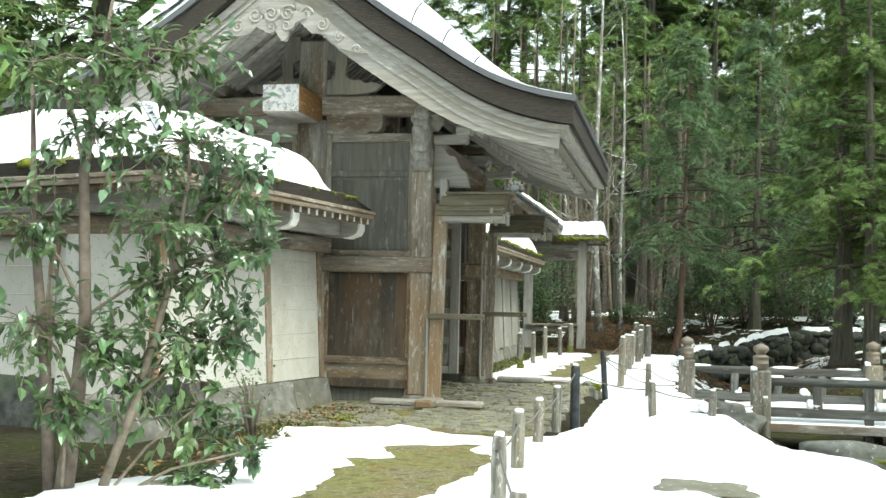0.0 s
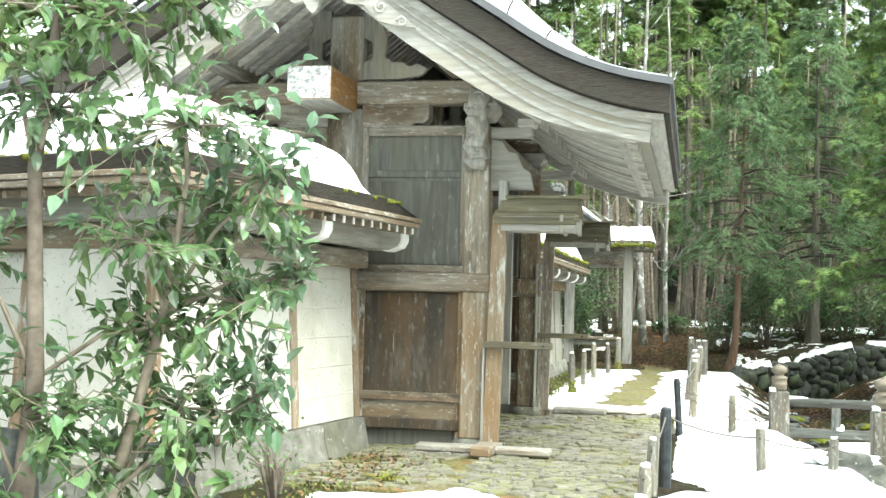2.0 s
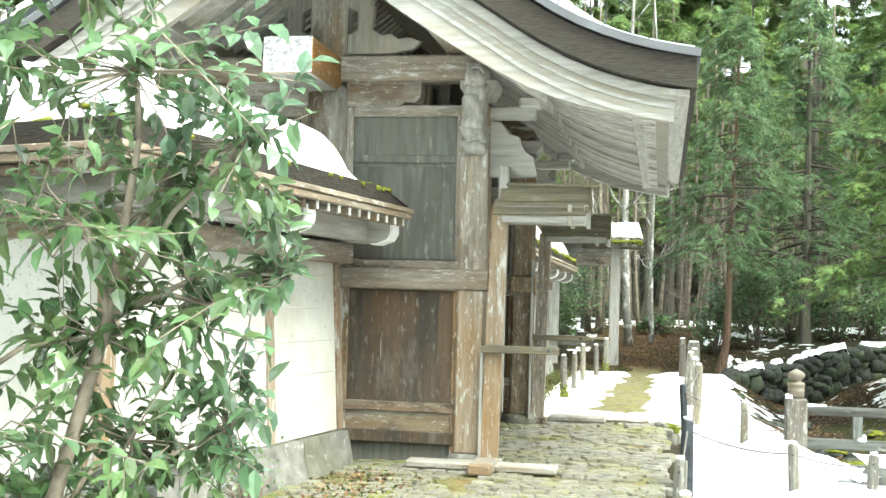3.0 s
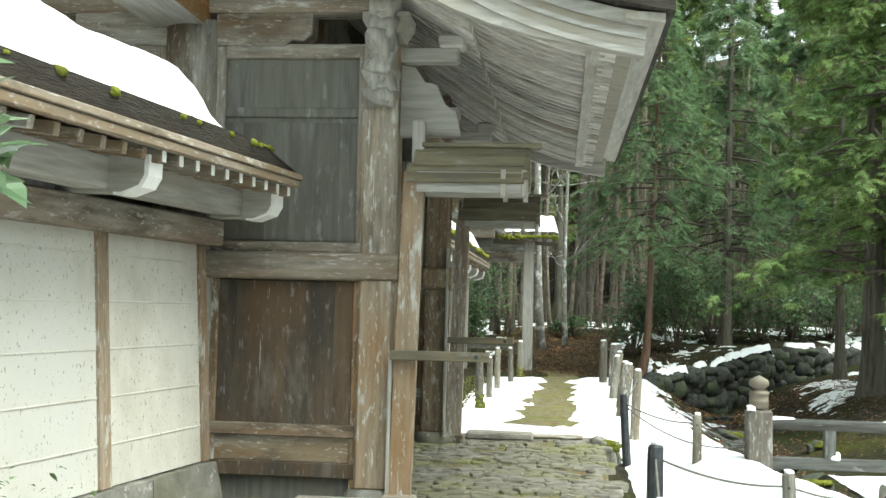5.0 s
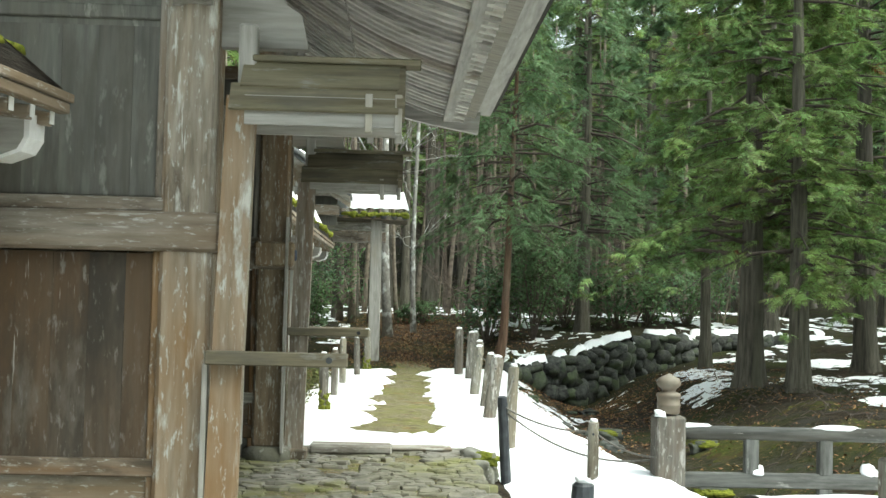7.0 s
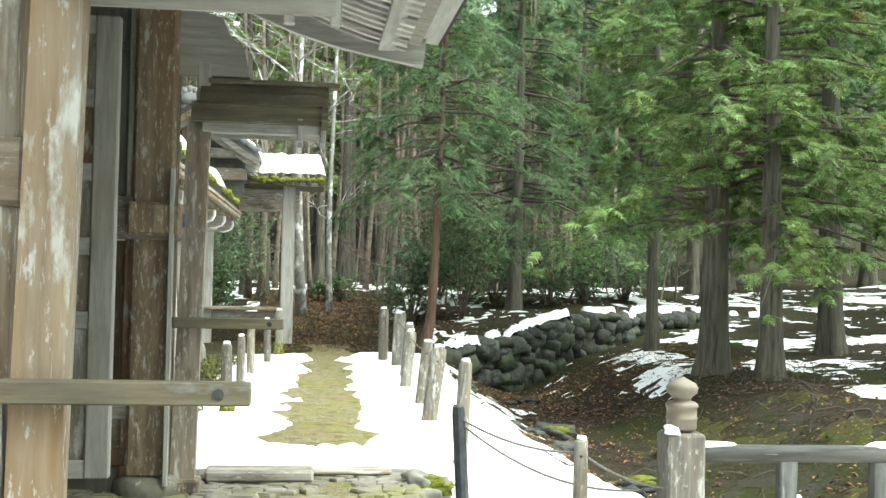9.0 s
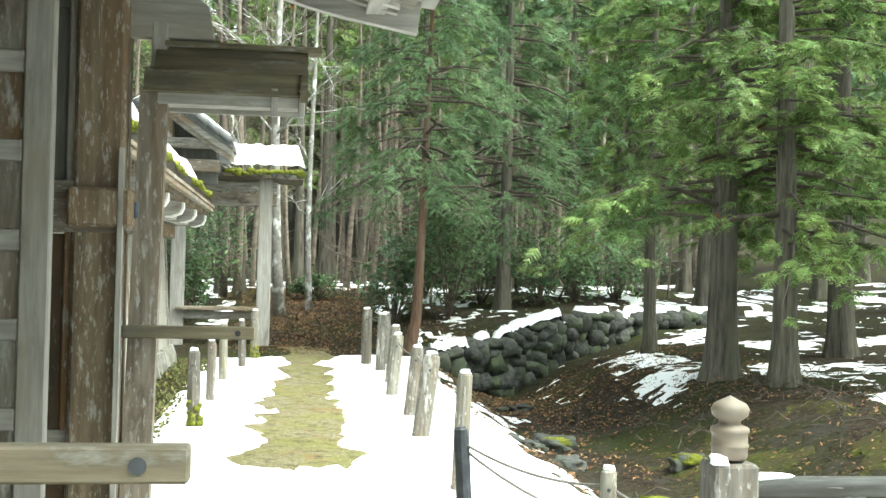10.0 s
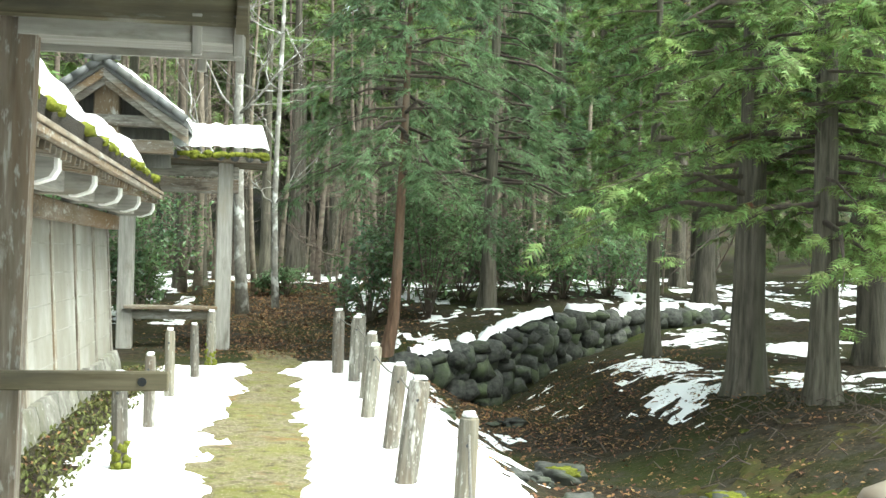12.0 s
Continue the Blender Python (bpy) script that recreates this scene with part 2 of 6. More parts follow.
BARK = surf("conifer_bark", (0.042, 0.038, 0.03), (0.15, 0.136, 0.108), (0.095, 0.095, 0.066), scale=2.2, stretch=(9, 9, 0.9), big=0.25, cmix=0.4, rough=0.95, bump=1.0, dist=0.03, rnd=0.2)
RED_BARK = surf("reddish_young_bark", (0.07, 0.042, 0.028), (0.17, 0.105, 0.07), (0.13, 0.105, 0.08), scale=2.2, stretch=(9, 9, 1.5), big=0.4, cmix=0.4, rough=0.95, bump=0.6, dist=0.015)
BIRCH = surf("lichened_pale_bark", (0.16, 0.15, 0.13), (0.3, 0.29, 0.26), (0.62, 0.63, 0.6), scale=5.0, stretch=(3, 3, 2), big=1.6, cmix=0.42, rough=0.9, bump=0.5, sharp=0.05)
LIMB = surf("dark_conifer_limb", (0.045, 0.036, 0.028), (0.12, 0.1, 0.08), scale=8.0, rough=0.9, bump=0.2, rnd=0.3)
TWIG = surf("grey_brown_twig", (0.1, 0.08, 0.06), (0.24, 0.2, 0.16), scale=8.0, rough=0.9, bump=0.2, rnd=0.3)
NEEDLE = surf("conifer_foliage", (0.085, 0.14, 0.045), (0.205, 0.285, 0.085), (0.115, 0.185, 0.08), scale=0.9, big=0.4, cmix=0.4, rough=0.6, bump=0.0, island=0.62, thin=0.5, fleck=(0.22, 0.11, 0.035), fscale=1.6, fcut=0.645)
NEEDLE_DARK = surf("dark_conifer_foliage", (0.075, 0.125, 0.062), (0.155, 0.23, 0.105), (0.08, 0.14, 0.065), scale=0.9, big=0.4, cmix=0.4, rough=0.6, bump=0.0, island=0.62, thin=0.5)
HOLLY = surf("glossy_evergreen_leaf", (0.08, 0.145, 0.065), (0.185, 0.265, 0.11), (0.125, 0.2, 0.14), scale=2.0, big=1.1, cmix=0.4, rough=0.16, bump=0.0, island=0.5, thin=0.45, spec=1.0)
DEAD_LEAF = surf("fallen_leaf", (0.1, 0.052, 0.024), (0.235, 0.13, 0.06), scale=6.0, rough=0.8, bump=0.1, island=0.5)
BLACK_COAT = surf("black_coated_post", (0.02, 0.022, 0.025), (0.05, 0.055, 0.06), scale=12.0, rough=0.5, bump=0.1)
ROPE = surf("grey_rope", (0.09, 0.085, 0.075), (0.18, 0.17, 0.15), scale=60.0, rough=0.9, bump=0.3)
BRONZE = surf("tarnished_finial_metal", (0.1, 0.088, 0.066), (0.2, 0.178, 0.138), (0.145, 0.112, 0.078), scale=5.0, big=2.0, rough=0.6, bump=0.1, spec=0.5)
WEED = surf("low_weed", (0.06, 0.07, 0.025), (0.14, 0.15, 0.05), scale=6.0, rough=0.9, bump=0.0, island=0.4, thin=0.2)
STEEL_BLUE = surf("blue_grey_fitting", (0.05, 0.065, 0.1), (0.1, 0.12, 0.17), scale=10.0, rough=0.6)

# ---- building blocks ----
ORIGIN = {}
rng = random.Random(7)


def thing(name, at, label, category, group="", kind=""):
    ob = new(name)
    ob.empty_display_size = 0.2
    ob.location = at
    ORIGIN[ob] = Vector(at)
    return tagged(ob, label, category, group, kind)


def link_mesh(name, bm, material, smooth=False):
    me = bpy.data.meshes.new(name)
    bm.to_mesh(me)
    bm.free()
    me.materials.append(material)
    if smooth:
        me.shade_smooth()
    return me


def part(name, bm, material, parent, label="", smooth=False, kind=""):
    """Links a bmesh, given in world places, as one mesh under a thing or a part."""
    o = ORIGIN[parent]
    bmesh.ops.translate(bm, verts=bm.verts, vec=-o)
    ob = new(name, link_mesh(name, bm, material, smooth))
    ob.parent = parent
    ORIGIN[ob] = o
    return tagged(ob, label, kind=kind)


def solo(name, bm, material, label, category="", kind="", group="", smooth=False, at=(0, 0, 0)):
    """A thing that is one single mesh."""
    bmesh.ops.translate(bm, verts=bm.verts, vec=-Vector(at))
    ob = new(name, link_mesh(name, bm, material, smooth))
    ob.location = at
    ORIGIN[ob] = Vector(at)
    return tagged(ob, label, category, group, kind)


def add_box(bm, lo, hi, bevel=0.008, turn=None):
    lo, hi = Vector(lo), Vector(hi)
    m = Matrix.Translation((lo + hi) / 2)
    if turn is not None:
        m = m @ turn
    made = bmesh.ops.create_cube(bm, size=1, matrix=m @ Matrix.Diagonal((*(hi - lo), 1)))
    if bevel:
        edges = list({e for v in made["verts"] for e in v.link_edges})
        bmesh.ops.bevel(bm, geom=edges, offset=bevel, segments=1, profile=0.5, affect="EDGES")
    return bm


def box(lo, hi, bevel=0.008, turn=None):
    return add_box(bmesh.new(), lo, hi, bevel, turn)


def add_tube(bm, points, radii, sides=8, wobble=0.0, caps=True, r=None):
    """A tapered tube along points."""
    r = r or rng
    rings = []
    pts = [Vector(p) for p in points]
    for i, p in enumerate(pts):
        d = (pts[min(i + 1, len(pts) - 1)] - pts[max(i - 1, 0)]).normalized()
        u = d.cross(Vector((0.31, 0.95, 0.05)))
        if u.length < 0.1:
            u = d.cross(Vector((1, 0, 0)))
        u.normalize()
        v = d.cross(u)
        ring = []
        for k in range(sides):
            a = math.tau * k / sides
            rr = radii[i] * (1 + r.uniform(-wobble, wobble))
            ring.append(bm.verts.new(p + (u * math.cos(a) + v * math.sin(a)) * rr))
        rings.append(ring)
    for one, two in zip(rings, rings[1:]):
        for k in range(sides):
            bm.faces.new((one[k], two[k], two[(k + 1) % sides], one[(k + 1) % sides]))
    if caps:
        bm.faces.new(rings[0])
        bm.faces.new(rings[-1][::-1])
    return bm


def tube(points, radii, sides=8, wobble=0.0, caps=True):
    bm = add_tube(bmesh.new(), points, radii, sides, wobble, caps)
    bmesh.ops.recalc_face_normals(bm, faces=bm.faces)
    return bm


def prism(outline, lo, hi, axis="y", bevel=0.0):
    """An outline of (across, up) pairs drawn out along an axis."""
    bm = bmesh.new()
    put = {"y": lambda a, b, t: (a, t, b), "x": lambda a, b, t: (t, a, b), "z": lambda a, b, t: (a, b, t)}[axis]
    one = [bm.verts.new(put(a, b, lo)) for a, b in outline]
    two = [bm.verts.new(put(a, b, hi)) for a, b in outline]
    n = len(outline)
    bm.faces.new(one)
    bm.faces.new(two[::-1])
    for k in range(n):
        bm.faces.new((one[k], one[(k + 1) % n], two[(k + 1) % n], two[k]))
    bmesh.ops.recalc_face_normals(bm, faces=bm.faces)
    if bevel:
        bmesh.ops.bevel(bm, geom=list(bm.edges), offset=bevel, segments=1, affect="EDGES")
    return bm


def strip(upper, lower, lo, hi, axis="y"):
    """A curved slab between an upper and a lower line of (across, up) pairs."""
    bm = bmesh.new()
    put = {"y": lambda a, b, t: (a, t, b), "x": lambda a, b, t: (t, a, b)}[axis]
    rows = []
    for (a, b), (c, d) in zip(upper, lower):
        rows.append([bm.verts.new(put(a, b, lo)), bm.verts.new(put(c, d, lo)), bm.verts.new(put(c, d, hi)), bm.verts.new(put(a, b, hi))])
    for one, two in zip(rows, rows[1:]):
        for k in range(4):
            bm.faces.new((one[k], one[(k + 1) % 4], two[(k + 1) % 4], two[k]))
    bm.faces.new(rows[0])
    bm.faces.new(rows[-1][::-1])
    bmesh.ops.recalc_face_normals(bm, faces=bm.faces)
    return bm


def fbm(x, y, z=0.0, octaves=4):
    return noise.fractal(Vector((x, y, z)), 0.9, 2.0, octaves)


def smooth01(v):
    v = min(1.0, max(0.0, v))
    return v * v * (3 - 2 * v)


def mesh_of(name, verts, faces, material, smooth=False):
    me = bpy.data.meshes.new(name)
    me.from_pydata(verts, [], faces)
    me.materials.append(material)
    if smooth:
        me.shade_smooth()
    return me

# ---- ground ----


def lerp_at(v, knots):
    for (a, p), (b, q) in zip(knots, knots[1:]):
        if v <= b:
            return p + (q - p) * smooth01((v - a) / (b - a)) if v > a else p
    return knots[-1][1]


BANK = [(6, 2.0), (9.2, 1.0), (10.9, 0.1), (14, -0.1), (17, -0.55), (20, -1.0), (26, -1.05), (32, -0.75), (36, -0.6)]


def wall_line(x):
    """Where the dry stone wall stands, along y."""
    return 32.0 + 0.9 * (x + 0.35) if x < 3.1 else 35.1 + 0.72 * (x - 3.1)


def terrain(x, y):
    z = -0.1 * smooth01((3 - y) / 6)
    bank = lerp_at(y, BANK)
    far = smooth01((y - 44) / 12)
    z -= 0.62 * smooth01((x - bank) / 1.5) * (1 - far)
    z -= 0.2 * smooth01((x + 2.2) / 0.3) * smooth01((-0.85 - x) / 0.5) * smooth01((y - 11.4) / 1.4) * smooth01((21.2 - y) / 2.5)
    rise = smooth01((x - 1.0) / 2.3)
    z += 0.78 * rise * smooth01((y - 17) / 5) * (1 - far)
    if x > 3.2:
        z += 0.055 * (x - 3.2) * smooth01((y - 14) / 12)
    if -0.6 < x < 14 and y < 60:
        s = y - wall_line(x)
        top = 0.1 + 0.6 * smooth01((x + 0.35) / 3.6)
        if s > 0:
            z = max(z, (top * (1 - smooth01((x - 9) / 5)) + 0.03 * min(s, 6)) * smooth01((x + 0.6) / 0.3) * (1 - smooth01((s - 6) / 14)))
        else:
            z -= 0.34 * smooth01((x - 0.2) / 1.6) * smooth01((s + 4.5) / 4.0) * smooth01((5.5 - x) / 2.5)
    # the path climbs a leafy rise beyond the small gate
    climb = smooth01((3.0 - x) / 3.5)
    z += climb * (0.095 * max(0, min(y, 43) - 32.3) + 0.02 * max(0, y - 43)) + (1 - climb) * 0.032 * max(0, y - 34)
    if y > 56:
        z += 0.2 * (y - 56) * smooth01((y - 56) / 30)
    if x > 14:
        z += 0.16 * (x - 14) * smooth01((x - 14) / 20)
    if x < -14:
        z += 0.1 * (-14 - x) * smooth01((-14 - x) / 14)
    z += 0.05 * fbm(x * 0.5, y * 0.5) * smooth01((x + 1.4) / 1.5 + max(0, y - 34) * 0.2)
    return z


def spread(lo, hi, fine_lo, fine_hi, step):
    mid = list(np.arange(fine_lo, fine_hi + 1e-6, step))
    left, right, d = [], [], step
    v = fine_lo
    while v > lo:
        d *= 1.35
        v -= d
        left.append(v)
    v, d = fine_hi, step
    while v < hi:
        d *= 1.35
        v += d
        right.append(v)
    return left[::-1] + mid + right


def sheet(xs, ys, height):
    verts = [(x, y, height(x, y)) for y in ys for x in xs]
    n = len(xs)
    faces = [(j * n + i, j * n + i + 1, (j + 1) * n + i + 1, (j + 1) * n + i) for j in range(len(ys) - 1) for i in range(n - 1)]
    return verts, faces


gx, gy = spread(-260, 260, -6.5, 9.0, 0.3), spread(-200, 330, -4.0, 48.0, 0.3)
ground = tagged(new("ground", mesh_of("ground", *sheet(gx, gy, terrain), SOIL, True)), "damp forest floor of leaf litter, soil and moss", "ground", kind="structure")

# the worn strip of moss and gravel in the snow, and the one before the gate


def patch_sheet(name, lo, hi, step, mask, lift, thick, material, label, category, kind):
    xs, ys = np.arange(lo[0], hi[0], step), np.arange(lo[1], hi[1], step)
    index, verts, faces = {}, [], []
    value = [[mask(x, y) for x in xs] for y in ys]

    def vert(i, j):
        if (i, j) not in index:
            x, y, m = xs[i], ys[j], value[j][i]
            index[i, j] = len(verts)
            z = terrain(x, y) + lift + thick * smooth01(m / 0.3) - (0.05 if m <= 0 else 0)
            verts.append((x, y, z + (0.5 * thick * 0.25 * fbm(x * 1.3, y * 1.3, 4.0))))
        return index[i, j]
    for j in range(len(ys) - 1):
        for i in range(len(xs) - 1):
            if max(value[j][i], value[j][i + 1], value[j + 1][i], value[j + 1][i + 1]) > 0:
                faces.append((vert(i, j), vert(i + 1, j), vert(i + 1, j + 1), vert(i, j + 1)))
    ob = new(name, mesh_of(name, verts, faces, material, True))
    return tagged(ob, label, category, kind=kind)


def trail(x, y):
    edge = 0.26 * fbm(x * 1.3, y * 1.3, 1.0) + 0.07 * fbm(x * 6, y * 6, 2.0)
    if y > 19.5:
        half = 0.5 - 0.006 * (y - 20)
        m = half - abs(x + 2.84 - 0.02 * (y - 20)) + edge
        return min(m, (y - 20.35) * 0.8 + edge, (33.2 - y) * 0.3 + edge)
    m = 1 - math.hypot((x + 2.85 - 0.02 * (y - 8)) / 0.62, (y - 8.0) / 2.15)
    return m * 0.6 + edge


def snow_mask(x, y):
    edge = 0.16 * fbm(x * 1.6, y * 1.6, 3.0) + 0.06 * fbm(x * 7, y * 7, 5.0)
    bank = lerp_at(y, BANK)
    right = bank + 0.35 - x + edge
    if y < 19.4:
        left = x + 4.45 + 0.35 * smooth01((y - 8) / 2) + 0.65 * smooth01((7.1 - y) / 0.8) + edge * 1.6
        m = min(left, 10.75 + 0.25 * math.sin(x * 3) - y + edge * 1.5, right)
        side = min(x + 1.95 + edge * 0.3, right)
        m = max(m, side)
        m = max(m, min(y - 19.0 + edge * 0.4, x + 4.35 + edge, right))
        spot = 1 - math.hypot((x + 0.42) / 0.42, (y - 7.7) / 0.5)
        m = min(m, 0.14 - 0.5 * spot + edge * 2.4) if spot > -0.2 else m
        spot = 1 - math.hypot((x + 1.75) / 0.35, (y - 13.1) / 0.9)
        m = min(m, 0.1 - 0.6 * spot + edge * 0.5) if spot > -0.2 else m
    else:
        m = min(x + 4.3 + edge, right, (32.3 - 0.4 * abs(x + 1.5) - y) * 0.6 + edge)
    return min(m, 0.14 - trail(x, y) * 2.0 + 0.3 * edge, (y + 7.5) * 0.5 + 4 * edge)


dry = patch_sheet("trail", (-4.2, 4), (-1.4, 41), 0.07, trail, 0.012, 0.01, DRY_MOSS, "worn path of dry moss and gravel", "path", "structure")
snow = patch_sheet("snow", (-5.3, -9), (2.4, 34), 0.075, snow_mask, 0.0, 0.075, SNOW, "old wet snow trodden flat beside the path", "snow", "stuff")


def streaks(x, y):
    """Thin snow left in hollows of the slope and the woods."""
    n = fbm(x * 0.75, y * 0.45, 7.0) * 0.75 + 0.35 * fbm(x * 2.4, y * 1.7, 9.0) + 0.3 * fbm(x * 6, y * 5, 11.0)
    m = n - 0.25
    if abs(terrain(x, y + 0.25) - terrain(x, y - 0.25)) > 0.22 or abs(y - wall_line(x)) < 0.45 and -0.7 < x < 9:
        return -1
    if y > 37:
        m += 0.05 + 0.12 * smooth01((y - 37) / 3)
    if y < 33 and x < 8:
        zone = min(smooth01((x - 0.9) / 0.8), smooth01((y - 24.5) / 2.0))
        zone = max(zone, smooth01((x - 3.4) / 0.8) * smooth01((y - 21) / 3))
        m += 0.1 * zone - 0.6 * (1 - zone)
        if x < 0.9:
            m = max(m, n - 0.12 - max(0, abs(x - lerp_at(y, BANK) - 0.5) - 0.6) * 0.6) if y > 20 else m
    if x < -1.2 and y < 36 or -4.2 < x < -0.9 and y < 43:
        m = -1
    return m * 0.5


def moss_beds(x, y):
    """Cushions of green moss on the damp slope above the stream."""
    zone = min(smooth01((x - 0.6) / 1.0), smooth01((y - 17.5) / 1.0), smooth01((26.5 - y) / 1.5), smooth01((9 - x) / 2))
    return fbm(x * 0.9, y * 0.7, 21.0) * 0.9 + 0.4 * fbm(x * 4, y * 4, 22.0) + 0.3 * fbm(x * 11, y * 11, 23.0) - 0.14 - 0.8 * (1 - zone)


patch_sheet("moss_beds", (0.4, 17), (9, 27), 0.085, moss_beds, 0.003, 0.03, BED_MOSS, "patches of green moss on the damp slope", "moss", "stuff")
patches = patch_sheet("snow_patches", (-9, 20), (18, 50), 0.095, streaks, 0.004, 0.04, SNOW, "broken patches of thin snow on the leafy slope", "snow", "stuff")

# ---- stone paving before the gate ----
PAVE_Z = 0.05
paving = thing("pavement", (-3.7, 15, 0), "mossy irregular flagstones in front of the old gate", "paving", kind="structure")
bed = box((-5.5, 10.9, -0.3), (-2.12, 19.05, PAVE_Z - 0.02), 0.01)
part("bed", bed, DRY_MOSS, paving, "mossy joints")

# ---- earthen walls with roofs ----
WALL_TOP, WALL_FOOT = 2.05, 0.4


def add_rock(bm, at, size, r, levels=2):
    made = bmesh.ops.create_icosphere(bm, subdivisions=levels, radius=0.5)
    s = r.random() * 50
    for v in made["verts"]:
        n = v.co.normalized()
        k = 1 + 0.5 * fbm(n.x * 1.3 + s, n.y * 1.3, n.z * 1.3, 2)
        q = Vector([math.copysign(abs(c) ** 0.65, c) for c in n]) * 0.5 * k
        v.co = Vector(at) + Vector((q.x * size[0], q.y * size[1], q.z * size[2]))


def plaster_wall(name, x, y0, y1, foot, label, coat=PLASTER, stone=STONE):
    """A battered wall of plaster on a stone foot, with posts let into it and a raised course line each 0.32 m."""
    wall = thing(name, (x, (y0 + y1) / 2, 0), label, "wall", kind="structure")
    back = x - 1.15
    part("plaster", strip([(x - 0.1, WALL_TOP), (back + 0.1, WALL_TOP)], [(x, foot), (back, foot)], y0, y1), coat, wall)
    n = int((y1 - y0) / 1.5)
    for k in range(n + 1):
        y = y1 - k * 1.5
        w = 0.07 if k else 0.1
        part("timber_post", strip([(x - 0.08, WALL_TOP), (x - 0.2, WALL_TOP)], [(x + 0.02, foot), (x - 0.1, foot)], y - w, y + (w if k else 0.02)), BROWN_Z if coat is PLASTER else WOOD_Z, wall, "weathered upright let into the plaster")
    z = foot + 0.27
    while z < WALL_TOP - 0.1:
        t = (z - foot) / (WALL_TOP - foot)
        part("course_line", box((x - 0.1 * t - 0.05, y0, z - 0.007), (x - 0.1 * t + 0.006, y1 - 0.08, z + 0.007), 0.003), coat, wall)
        z += 0.31
    part("wall_plate", box((x - 0.3, y0, WALL_TOP), (x + 0.06, y1 + 0.05, WALL_TOP + 0.2), 0.012), BROWN_Y, wall, "rusty brown wall plate")
    r = random.Random(round(y0))
    y = y1 + 0.1
    while y > y0:
        length = r.uniform(0.9, 1.6)
        h = foot + r.uniform(-0.02, 0.03)
        bm = strip([(x + 0.06, h), (x - 0.5, h)], [(x + 0.2, -0.25), (x - 0.5, -0.25)], y - length, y - 0.012)
        bmesh.ops.subdivide_edges(bm, edges=bm.edges, cuts=3, use_grid_fill=True)
        for v in bm.verts:
            v.co += Vector((0.05 * fbm(v.co.y * 2.2, v.co.z * 2.2, 2.0), 0, 0.02 * fbm(v.co.y * 2, v.co.x * 2, 7.0)))
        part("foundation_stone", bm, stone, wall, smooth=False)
        y -= length
    return wall


